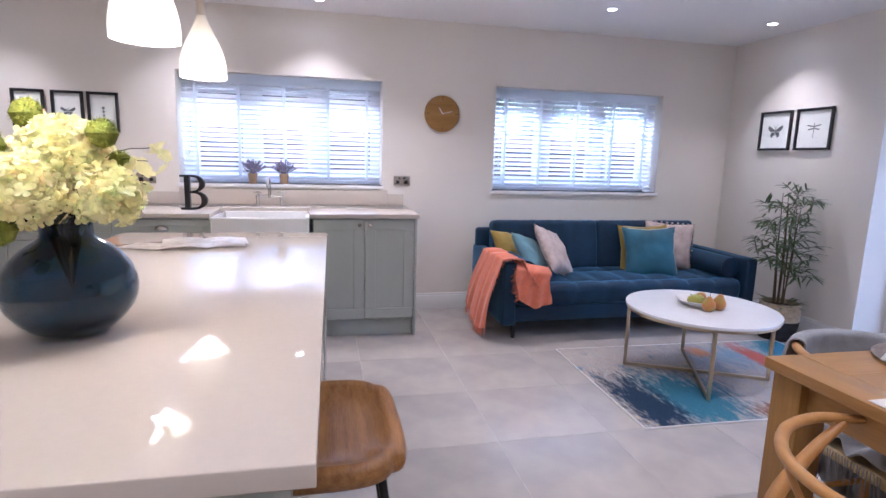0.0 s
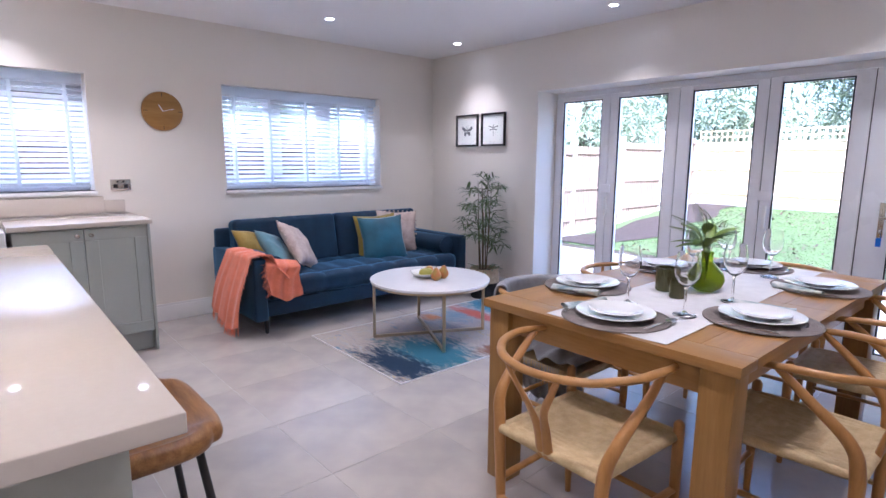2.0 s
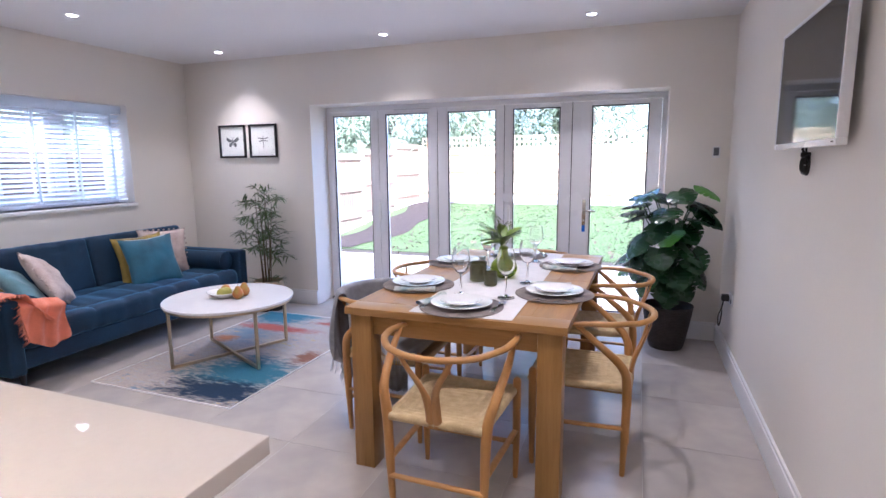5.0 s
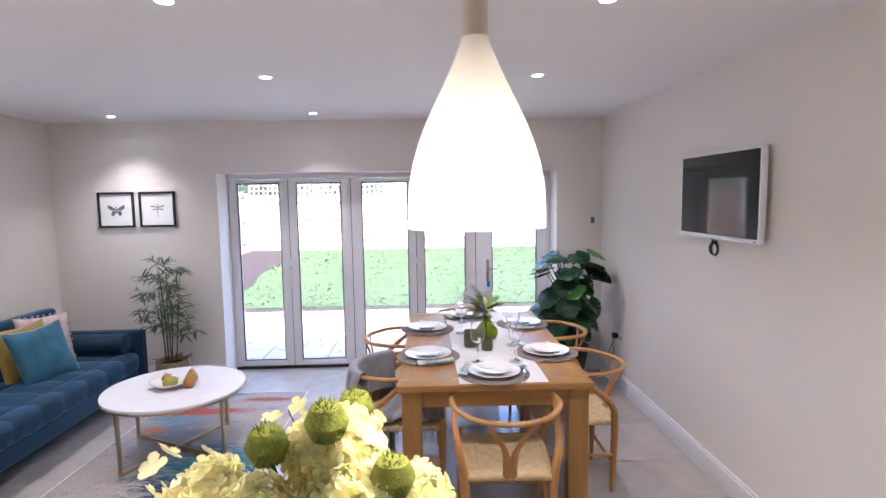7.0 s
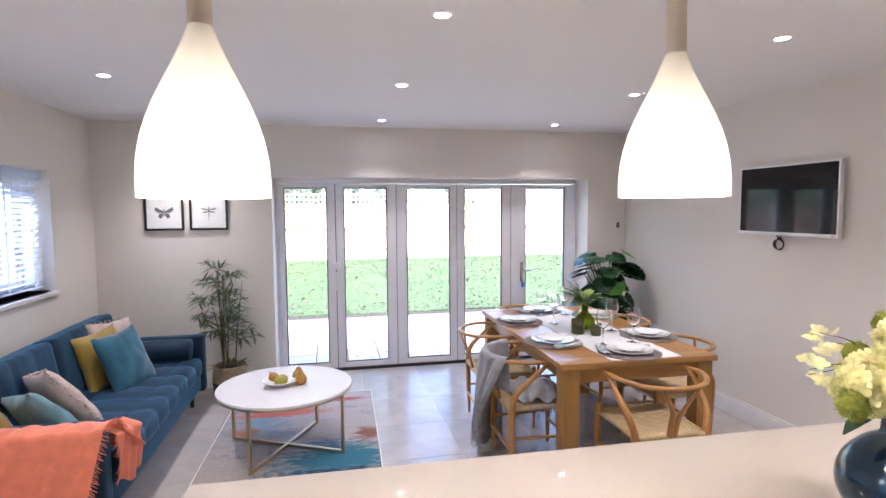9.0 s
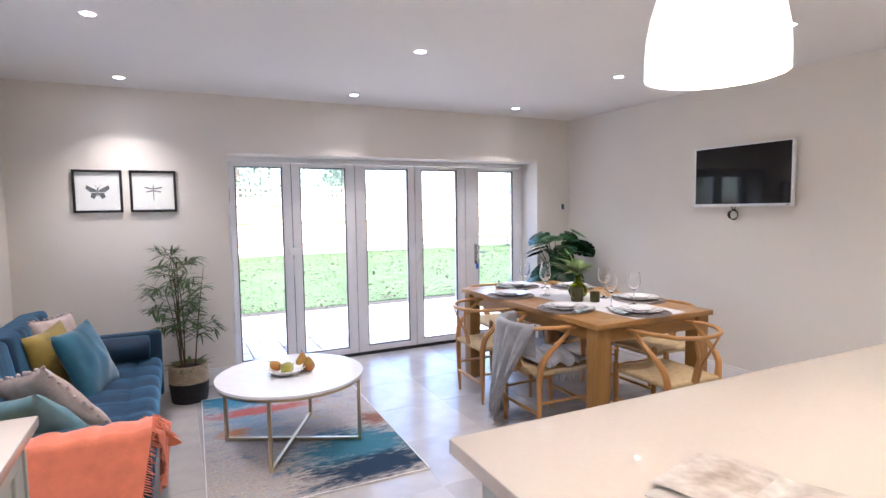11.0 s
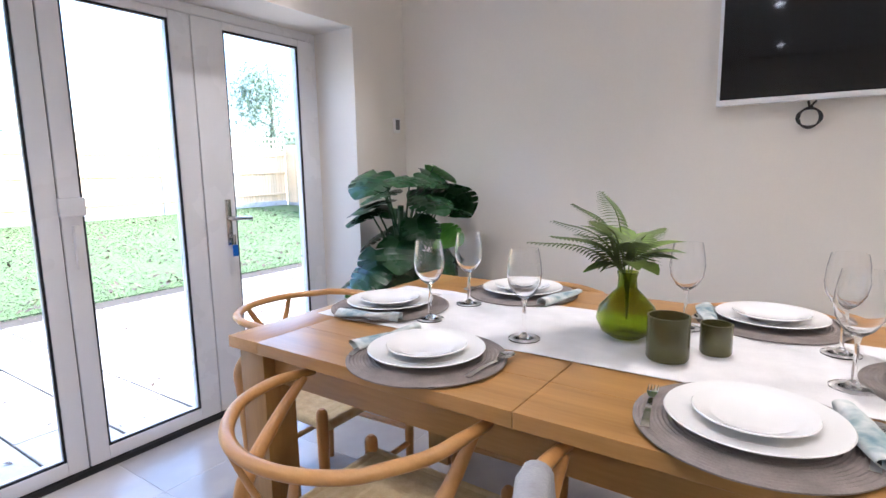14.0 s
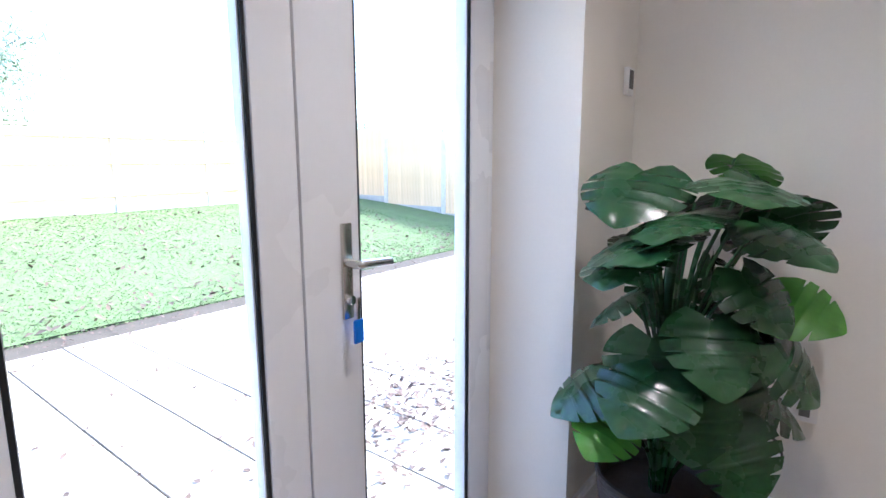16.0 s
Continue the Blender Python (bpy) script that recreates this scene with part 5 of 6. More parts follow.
def bamboo_plant():
    ob = thing("bamboo_plant", (4.21, 4.23, 0), "artificial bamboo plant with slender leaves in a two-tone basket", "potted plant")
    bk = new("basket")
    bk.parent = ob
    def weave(r0, r1, z0, z1, mt, name):
        prof, n = [], int((z1 - z0) / 0.012)
        for k in range(n):
            z = z0 + (z1 - z0) * k / n
            r = r0 + (r1 - r0) * k / n
            prof += [(r, z), (r + 0.004, z + 0.006)]
        part(name, lathe([(0, z0)] + prof + [(r1, z1), (r1 - 0.012, z1), (r1 - 0.014, z0 + 0.02)], 40), mt, bk)
    weave(0.125, 0.142, 0.0, 0.15, m_basket_dark, "dark_half")
    weave(0.142, 0.135, 0.151, 0.285, m_basket, "natural_half")
    part("soil", lathe([(0, 0.255), (0.10, 0.256), (0.118, 0.25)], 24), m_soil, ob, "dark bark filling")
    random.seed(21)
    leaves, canes = bmesh.new(), bmesh.new()
    for k in range(7):
        a = random.uniform(0, 6.28)
        h = random.uniform(0.55, 0.90)
        r = random.uniform(0.05, 0.17)
        base = Vector((0.05 * math.cos(a), 0.05 * math.sin(a), 0.25))
        tip = Vector((r * math.cos(a), r * math.sin(a), 0.25 + h))
        mid = (base + tip) / 2 + Vector((random.uniform(-.02, .02), random.uniform(-.02, .02), 0))
        tube([base, mid, tip], [0.006, 0.005, 0.002], 6, canes, n=3)
        for j in range(11):
            t = random.uniform(0.25, 1.0)
            p = base.lerp(tip, t)
            b = random.uniform(0, 6.28)
            out = Vector((math.cos(b), math.sin(b), random.uniform(0.1, 0.7)))
            e = p + out * random.uniform(0.11, 0.27) * (1.15 - 0.5 * t)
            e.x, e.y = min(e.x, 0.24), min(e.y, 0.6)
            tube([p, e], [0.002, 0.001], 4, canes, n=1)
            for m in range(7):
                c = random.uniform(0, 6.28)
                dd = out * 0.8 + Vector((math.cos(c), math.sin(c), random.uniform(-0.7, 0.35)))
                q = p.lerp(e, random.uniform(0.5, 1))
                leaf_faces(leaves, q, dd, Vector((random.uniform(-.4, .4), random.uniform(-.4, .4), 1)), random.uniform(0.08, 0.125), random.uniform(0.014, 0.019), 0.25, 3)
    for k in range(26):
        b = random.uniform(0, 6.28)
        leaf_faces(leaves, Vector((0.08 * math.cos(b), 0.08 * math.sin(b), 0.27)), Vector((math.cos(b), math.sin(b), random.uniform(0.1, 0.9))), Vector((0, 0, 1)), random.uniform(0.07, 0.12), 0.02, 0.3, 3)
    for v in leaves.verts:
        v.co.x = min(v.co.x, 0.275)
    part("cane", canes, m_stem, ob, "thin dark bamboo canes", kind="stuff")
    part("leaves", leaves, m_bamboo, ob, "slender dull green leaves", kind="stuff")


bamboo_plant()


def monstera_leaf(s, seed):
    """A notched heart-shaped blade lying in x and y, its stalk end at the origin, its tip along +x."""
    random.seed(seed)
    bm = bmesh.new()
    n = 44
    spine = [Vector((s * t, 0, 0.10 * s * math.sin(t * 2.0) - 0.28 * s * t * t)) for t in np.linspace(0, 1, 12)]

    def at(t):
        t = max(0.0, min(0.999, t)) * 11
        i = int(t)
        return spine[i].lerp(spine[i + 1], t - i)
    for side in (-1, 1):
        rows = []
        for k in range(n + 1):
            a = k / n
            # outline of a heart half from the back lobe to the tip
            ang = math.pi * (1 - a)
            rx = 0.36 + 0.64 * (math.cos(ang) * 0.5 + 0.5) if a > 0.0 else 0.36
            x = s * (-0.20 + 1.2 * a ** 1.15)
            y = s * 0.66 * math.sin(math.pi * min(1, 0.10 + 0.90 * a)) ** 0.75
            if 0.25 < a < 0.85 and k % 7 == 4:
                y *= 0.62
            c = at(max(0, (a - 0.12) * 0.95))
            e = Vector((x, side * y, c.z - 0.30 * y * y / s - 0.006 * s * math.sin(a * 40)))
            mid = c.lerp(e, 0.5) + Vector((0, 0, 0.03 * s))
            rows.append((bm.verts.new(c), bm.verts.new(mid), bm.verts.new(e)))
        for p, q in zip(rows, rows[1:]):
            for i in (0, 1):
                f = (p[i], p[i + 1], q[i + 1], q[i])
                bm.faces.new(f if side < 0 else f[::-1])
    bmesh.ops.remove_doubles(bm, verts=bm.verts[:], dist=1e-5)
    return bm


def monstera():
    ob = thing("monstera_plant", (4.245, 0.675, 0), "large glossy artificial cheese plant in a dark woven pot", "potted plant")
    prof = []
    for k in range(26):
        z = 0.32 * k / 26
        r = 0.115 + 0.06 * (k / 26) ** 0.8
        prof += [(r, z), (r + 0.004, z + 0.006)]
    part("pot", lathe([(0, 0)] + prof + [(0.178, 0.325), (0.169, 0.327), (0.162, 0.30), (0.135, 0.08), (0, 0.08)], 44), m_pot_dark, ob, "dark woven flared pot")
    part("soil", lathe([(0, 0.275), (0.11, 0.27), (0.156, 0.265)], 24), m_soil, ob)
    random.seed(8)
    stems = bmesh.new()
    spec = [  # azimuth, reach, height, size, bright
        (68, 0.14, 1.17, 0.24, 0), (82, 0.19, 1.02, 0.24, 0), (218, 0.24, 1.06, 0.25, 0), (222, 0.20, 0.98, 0.22, 0),
        (140, 0.22, 1.15, 0.21, 0), (190, 0.12, 1.17, 0.19, 0), (240, 0.19, 1.20, 0.19, 1), (110, 0.20, 1.08, 0.21, 0), (215, 0.17, 1.08, 0.22, 0),
        (265, 0.13, 1.08, 0.20, 0), (165, 0.20, 1.05, 0.22, 0), (20, 0.10, 1.12, 0.17, 0), (75, 0.20, 0.98, 0.20, 0), (150, 0.20, 0.94, 0.20, 0), (205, 0.14, 0.92, 0.20, 0),
        (235, 0.12, 0.93, 0.19, 0), (125, 0.24, 0.84, 0.21, 0), (175, 0.24, 0.88, 0.18, 1), (210, 0.17, 0.80, 0.24, 0), (95, 0.22, 0.78, 0.20, 0),
        (145, 0.22, 0.70, 0.24, 0), (185, 0.20, 0.64, 0.22, 0), (120, 0.28, 0.66, 0.18, 0), (225, 0.16, 0.66, 0.20, 0), (160, 0.16, 0.56, 0.22, 0), (200, 0.15, 0.54, 0.20, 0),
        (80, 0.27, 0.58, 0.15, 1), (300, 0.06, 0.86, 0.18, 0), (60, 0.12, 0.86, 0.18, 0), (345, 0.07, 0.98, 0.17, 0), (180, 0.12, 0.46, 0.17, 0),
        (70, 0.24, 0.66, 0.20, 0), (100, 0.27, 0.72, 0.21, 0), (140, 0.25, 0.58, 0.20, 0), (215, 0.22, 0.76, 0.20, 0), (235, 0.2, 0.62, 0.19, 0), (160, 0.27, 0.78, 0.20, 0)]
    for k, (az, reach, z, s, bright) in enumerate(spec):
        a = radians(az)
        e = Vector((reach * math.cos(a), reach * math.sin(a), z))
        tube([(0.02 * math.cos(a), 0.02 * math.sin(a), 0.26), (0.3 * e.x, 0.3 * e.y, z * 0.72), e], [0.008, 0.006, 0.004], 7, stems, n=5)
        bm = monstera_leaf(s * 0.86, k)
        tilt = random.uniform(0, 38) if z > 0.95 or bright else random.uniform(30, 85)
        leaf = part("leaf", bm, m_leaf2 if bright else m_leaf, ob, "bright green notched leaf" if bright else "", angle=80)
        leaf.matrix_basis = Matrix.Translation(e) @ Matrix.Rotation(a + random.uniform(-0.7, 0.7) * (0 if bright else 1), 4, "Z") @ Matrix.Rotation(radians(tilt), 4, "Y") @ Matrix.Rotation(random.uniform(-0.6, 0.6), 4, "X")
    part("stalk", stems, m_leaf, ob, "green leaf stalks", kind="stuff")
    part("moss_pole", tube([(0, 0, 0.25), (0.01, 0, 0.7), (0, 0.01, 1.0)], [0.022, 0.02, 0.016], 10, n=4), m_leaf, ob, "thick green central stem")


monstera()

# ---- dining group ----
TX0, TX1, TY0, TY1, TZ = 2.020, 3.718, 1.138, 2.108, 0.760


def dining_table():
    ob = thing("dining_table", ((TX0 + TX1) / 2, (TY0 + TY1) / 2, 0), "solid light oak dining table with thick square legs", "dining table", rz=-0.9)
    w, d = (TX1 - TX0) / 2, (TY1 - TY0) / 2
    top = new("tabletop")
    top.parent = ob
    for a, b, end in ((-w, -w + 0.12, 1), (w - 0.12, w, 1)):
        part("breadboard_end", box(a, b, -d, d, TZ - 0.032, TZ, 0.002), m_oak_y, top, "oak end board")
    for a, b in ((-w + 0.1205, -0.0008), (0.0008, w - 0.1205)):
        for k in range(6):
            y0 = -d + k * 2 * d / 6
            plank = part("plank", box(a, b, y0 + 0.0002, y0 + 2 * d / 6 - 0.0002, TZ - 0.032, TZ, 0.0007, 1), m_oak, top)
    for s in (-1, 1):
        y0 = s * (d - 0.0675)
        part("long_rail", box(-w + 0.06, w - 0.06, y0 - 0.0125, y0 + 0.0125, TZ - 0.125, TZ - 0.0325, 0.002), m_oak, ob)
        x0 = s * (w - 0.0575)
        part("end_rail", box(x0 - 0.0125, x0 + 0.0125, -d + 0.0805, d - 0.0805, TZ - 0.125, TZ - 0.0325, 0.002), m_oak_y, ob)
    for sx in (-1, 1):
        for sy in (-1, 1):
            cx, cy = sx * (w - 0.068), sy * (d - 0.068)
            part("leg", box(cx - 0.049, cx + 0.049, cy - 0.049, cy + 0.049, 0, TZ - 0.033, 0.004), m_oak_leg, ob)


dining_table()


def chair(label):
    """A wishbone chair that faces +y."""
    ob = thing("dining_chair", (0, 0, 0), label, "dining chair", "chairs round the dining table")
    SH = 0.425
    for s in (-1, 1):
        part("front_leg", tube([(s * 0.212, 0.205, 0), (s * 0.215, 0.205, 0.2), (s * 0.215, 0.205, 0.41), (s * 0.215, 0.205, 0.455), (s * 0.215, 0.205, 0.468)], [0.011, 0.017, 0.0185, 0.0175, 0.008], 14, n=4), m_beech, ob)
        part("rear_leg", tube([(s * 0.190, -0.195, 0), (s * 0.196, -0.20, 0.22), (s * 0.205, -0.20, 0.42), (s * 0.228, -0.175, 0.52), (s * 0.246, -0.07, 0.62), (s * 0.248, 0.015, 0.692)],
                              [0.011, 0.018, 0.021, 0.019, 0.015, 0.011], 14, n=5), m_beech, ob)
    pts = []
    for k in range(17):
        a = math.pi + math.pi * k / 16
        y = 0.0 + 0.258 * math.sin(a)
        pts.append((0.256 * math.cos(a), y - 0.045, 0.705 + 0.012 * (1 if abs(math.cos(a)) > 0.8 else 0.6) - 0.012))
    pts = [(-0.245, 0.10, 0.692), (-0.255, 0.03, 0.698)] + pts + [(0.255, 0.03, 0.698), (0.245, 0.10, 0.692)]
    part("top_rail", tube(pts, [0.011, 0.013] + [0.0145] * 17 + [0.013, 0.011], 14, n=3, flat=0.85), m_beech2, ob, "steam-bent curved top rail")
    bm = bmesh.new()
    sp = [(0, -0.212, 0.40), (0, -0.232, 0.50), (0, -0.25, 0.555)]
    for s in (-1, 1):
        tube([(s * 0.012, -0.208, 0.395), (s * 0.014, -0.228, 0.49), (s * 0.030, -0.258, 0.57), (s * 0.075, -0.280, 0.65), (s * 0.098, -0.290, 0.698)], [0.022, 0.020, 0.0135, 0.0115, 0.010], 10, bm, n=4, flat=0.5)
    part("splat", bm, m_beech, ob, "forked wishbone back splat")
    # woven seat in four triangles that dip to the middle
    fx, rx, fy, ry = 0.205, 0.190, 0.215, -0.205

    def seat(u, v):
        x = (u * 2 - 1) * (rx + (fx - rx) * v)
        y = ry + (fy - ry) * v
        cx, cy = abs(u * 2 - 1), abs(v * 2 - 1)
        m = max(cx, cy)
        dip = 0.018 * (1 - m)
        rib = 0.0016 * math.sin((cx if cx > cy else cy) * 2 * math.pi * 24)
        z = SH - dip + rib
        if m > 0.93:
            z -= 0.016 * ((m - 0.93) / 0.07) ** 2
        return Vector((x * 1.03, y, z))
    part("seat", sheet(seat, 64, 64, 0.022), m_cord, ob, "natural paper cord woven seat", angle=80)
    bm = bmesh.new()
    for a, b in (((-rx, ry, SH - 0.014), (rx, ry, SH - 0.014)), ((-fx, fy, SH - 0.014), (fx, fy, SH - 0.014)), ((-rx, ry, SH - 0.014), (-fx, fy, SH - 0.014)), ((rx, ry, SH - 0.014), (fx, fy, SH - 0.014))):
        tube([a, b], 0.017, 10, bm, n=1)
    part("seat_rail", bm, m_cord, ob, "cord-wrapped seat rail")
    for s in (-1, 1):
        part("stretcher", tube([(s * 0.197, -0.203, 0.225), (s * 0.213, 0.205, 0.225)], 0.0145, 10, n=1, flat=0.6), m_beech2, ob)
    part("stretcher", tube([(-0.194, -0.207, 0.16), (0.194, -0.207, 0.16)], 0.011, 10, n=1), m_beech2, ob)
    part("stretcher", tube([(-0.214, 0.205, 0.165), (0.214, 0.205, 0.165)], 0.011, 10, n=1), m_beech2, ob)
    return ob


c0 = chair("light beech wishbone chair with woven cord seat facing the island")
c0.matrix_basis = pose(1.99, 1.60, 0, 0, 0, -92)
for x, y, rz, lab in ((2.54, 2.10, 180, "light beech wishbone chair draped with a grey wool throw"),
                      (3.21, 2.10, 178, "light beech wishbone chair pushed in beside the folding doors"),
                      (2.54, 1.13, 0, "light beech wishbone chair below the wall television"),
                      (3.30, 1.12, 2, "light beech wishbone chair beside the large leafy plant"),
                      (3.86, 1.63, 90, "light beech wishbone chair with its back to the patio doors")):
    tagged(copy_thing(c0, pose(x, y, 0, 0, 0, rz)), label=lab)


def grey_throw():
    ob = thing("grey_throw", (2.54, 2.10, 0), "soft grey fringed wool throw hanging over a chair back", "throw blanket")
    # over the curved rail at the back of the chair; +y is the outside
    def fn(u, v):
        t = max(0.0, (u - 0.24) / 0.76)
        a = radians(8 + (128 - 34 * t) * v)
        cx, cy = 0.256 * math.cos(a), 0.045 + 0.258 * math.sin(a)
        out = Vector((math.cos(a), math.sin(a), 0))
        fold = 0.017 * math.sin(v * 34 + 1.5 * math.sin(u * 3)) + 0.007 * math.sin(v * 71 + u * 4)
        if u < 0.16:
            q = 1 - u / 0.16
            d, z = -0.026 - 0.02 * q, 0.705 - 0.20 * q
        elif u < 0.24:
            ang = math.pi * (1 - (u - 0.16) / 0.08)
            d, z = 0.026 * math.cos(ang), 0.705 + 0.020 * math.sin(ang) + 0.004
        else:
            low = 0.02 + 0.62 * max(0.0, v - 0.42) ** 1.2
            d = 0.026 + 0.02 * t + fold * (0.35 + 0.9 * t) + 0.02 * math.sin(t * 2.4)
            z = 0.705 - (0.705 - low) * t
        p = Vector((cx, cy, 0)) + out * d
        return Vector((p.x, p.y, z))
    part("cloth", sheet(fn, 80, 70, 0.004), m_grey_throw, ob, angle=80)
    bm = bmesh.new()
    fringe(bm, [fn(1, v) for v in np.linspace(0, 1, 64)], (0, 0.25, -1), 0.07, 0.002, seed=3)
    fringe(bm, [fn(u, 0) for u in np.linspace(0.22, 0.97, 60)], (-0.4, 0.3, -1), 0.08, 0.002, seed=4)
    for v in bm.verts:
        v.co.z = max(v.co.z, 0.004)
    part("fringe", bm, m_grey_throw, ob, "long twisted grey fringe", kind="stuff")

    def lap(u, v):
        x, y = -0.20 + 0.40 * u, -0.20 + 0.34 * v
        z = 0.447 + 0.055 * (math.sin(u * math.pi) * math.sin(v * math.pi)) ** 0.6 + 0.016 * math.sin(u * 9 + v * 21) * math.sin(v * math.pi)
        return Vector((x + 0.02 * math.sin(v * 11), y, z + 0.006))
    part("gathered_end", sheet(lap, 36, 36, 0.006), m_grey_throw, ob, angle=80)
    bm = bmesh.new()
    fringe(bm, [(-0.232, y, 0.44) for y in np.linspace(-0.15, 0.10, 26)], (-0.05, 0, -1), 0.09, 0.002, seed=9)
    part("seat_fringe", bm, m_grey_throw, ob, kind="stuff")


grey_throw()

runner = thing("table_runner", (0, 0, TZ), "white linen runner laid along the middle of the table", "table runner")
def run_fn(u, v):
    x, y = 2.035 + 1.64 * u, 1.37 + 0.445 * v + 0.006 * u
    return Vector((x, y, 0.0032 + 0.0016 * noise.noise(Vector((x * 9, y * 9, 0))) + (0.0035 * math.exp(-((y - 1.62 - 0.1 * math.sin(x * 6)) / 0.02) ** 2))))
part("cloth", sheet(run_fn, 90, 30, 0.0012), m_linen, runner, angle=80)

SETTINGS = [(2.175, 1.625, 0), (2.515, 1.965, -90), (3.165, 1.965, -90), (3.53, 1.65, 180), (3.25, 1.285, 90), (2.525, 1.275, 90)]
for k, (x, y, rz) in enumerate(SETTINGS):
    M = pose(x, y, TZ + 0.005, 0, 0, rz)
    p0 = thing("placemat", (0, 0, 0), "round taupe woven placemat on the oak table", "placemat", "placemats on the table")
    prof = [(0, 0.004)]
    for j in range(22):
        r = 0.012 + 0.168 * j / 22
        prof += [(r, 0.0035), (r + 0.004, 0.0052)]
    part("mat", lathe(prof + [(0.184, 0.003), (0.184, 0.0002), (0, 0.0002)], 72), m_mat, p0)
    p0.matrix_basis = M
    for nm, r, z, lab in (("dinner_plate", 0.135, 0.0056, "large round white china dinner plate on a placemat"), ("side_plate", 0.092, 0.0165, "small round white china plate stacked on the dinner plate")):
        pl = thing(nm, (0, 0, 0), lab, "plate", nm.replace("_", " ") + "s on the table")
        part("china", lathe([(0, 0.002), (r * 0.55, 0.0), (r * 0.6, 0.003), (r * 0.72, 0.009), (r * 0.97, 0.017), (r, 0.0185), (r * 0.985, 0.0205), (r * 0.72, 0.0125), (r * 0.62, 0.007), (0, 0.0055)], 72), m_ceramic, pl)
        pl.matrix_basis = M @ Matrix.Translation((0, 0, z - (0.0 if nm == "dinner_plate" else 0.004)))

    def cutlery(nm, lx, ly, lz, rot, lab, tines):
        ob = thing(nm, (0, 0, 0), lab, nm, nm + "s on the table")
        bm = bmesh.new()
        def handle(u, v):
            w = 0.004 + 0.0035 * (1 - v) ** 2
            return Vector(((u - 0.5) * 2 * w, -0.09 + 0.12 * v, 0.001 + 0.004 * math.sin(v * 3)))
        sheet(handle, 4, 12, 0.0015, bm)
        part("handle", bm, m_steel, ob)
        bm = bmesh.new()
        if tines:
            sheet(lambda u, v: Vector(((u - 0.5) * (0.009 + 0.012 * v), 0.03 + 0.025 * v, 0.002 + 0.002 * v)), 4, 4, 0.0014, bm)
            for j in range(4):
                tube([((j - 1.5) * 0.0058, 0.054, 0.004), ((j - 1.5) * 0.0056, 0.088, 0.003)], [0.0013, 0.0009], 5, bm, n=1)
            part("tines", bm, m_steel, ob)
        else:
            def bowlf(u, v):
                a, r = 2 * math.pi * u, v
                return Vector((0.017 * r * math.cos(a), 0.055 + 0.026 * r * math.sin(a), -0.0 + 0.006 * r * r))
            sheet(bowlf, 20, 6, 0.001, bm)
            part("spoon_bowl", bm, m_steel, ob)
        ob.matrix_basis = M @ pose(lx, ly, lz, 0, 0, rot)
    cutlery("fork", -0.01, 0.158, 0.006, -82, "polished steel fork lying beside the plates", True)
    cutlery("spoon", 0.02, -0.160, 0.006, -96, "polished steel spoon lying beside the plates", False)
    nk = thing("napkin", (0, 0, 0), "rolled white napkin with a teal leaf pattern beside the plate", "napkin", "napkins on the table")
    def roll(u, v):
        a = 2 * math.pi * u
        r = 0.013 + 0.004 * math.sin(a * 2 + v * 5) + 0.006 * max(0, v - 0.75)
        return Vector((-0.10 + 0.20 * v, r * 1.5 * math.cos(a), 0.013 + r * 0.75 * math.sin(a)))
    bm = sheet(roll, 18, 16)
    part("cloth", bm, m_napkin, nk, angle=80)
    nk.matrix_basis = M @ pose(0.04, -0.148 if k % 2 else 0.150, 0.0, 0, 0, 14 if k % 2 else -12)

GLASSES = [(3.335, 1.71), (3.33, 1.505), (3.03, 1.735), (2.71, 1.44), (2.37, 1.69), (2.38, 1.475)]
for k, (x, y) in enumerate(GLASSES):
    g = thing("wine_glass", (x, y, TZ + 0.0055), "clear stemmed wine glass on the linen runner", "wine glass", "wine glasses on the table")
    prof = [(0, 0.004), (0.030, 0.0015), (0.034, 0.0), (0.034, 0.002), (0.012, 0.006), (0.0042, 0.014), (0.0036, 0.075), (0.006, 0.086), (0.022, 0.098), (0.034, 0.118), (0.0375, 0.140), (0.035, 0.165), (0.030, 0.192),
            (0.0288, 0.192), (0.0338, 0.165), (0.0362, 0.140), (0.0328, 0.119), (0.021, 0.100), (0.006, 0.090), (0, 0.089)]
    part("bowl_and_stem", lathe([(r * 1.16, z * 1.18) for r, z in prof], 40), m_glass, g)

vz = thing("green_vase", (2.82, 1.59, TZ + 0.0055), "round olive green glass bud vase holding fern leaves", "vase")
part("body", lathe([(0, 0.004), (0.035, 0.0), (0.062, 0.018), (0.074, 0.048), (0.066, 0.080), (0.040, 0.108), (0.024, 0.125), (0.022, 0.150), (0.026, 0.166),
                    (0.0235, 0.166), (0.0195, 0.150), (0.0215, 0.126), (0.038, 0.106), (0.063, 0.080), (0.071, 0.048), (0.059, 0.021), (0.033, 0.006), (0, 0.007)], 48), m_green_glass, vz)
fern = thing("fern_sprigs", (2.82, 1.59, TZ + 0.03), "olive green fern fronds and a leafy rosette in the glass vase", "plant sprigs")
random.seed(5)
bm, st = bmesh.new(), bmesh.new()
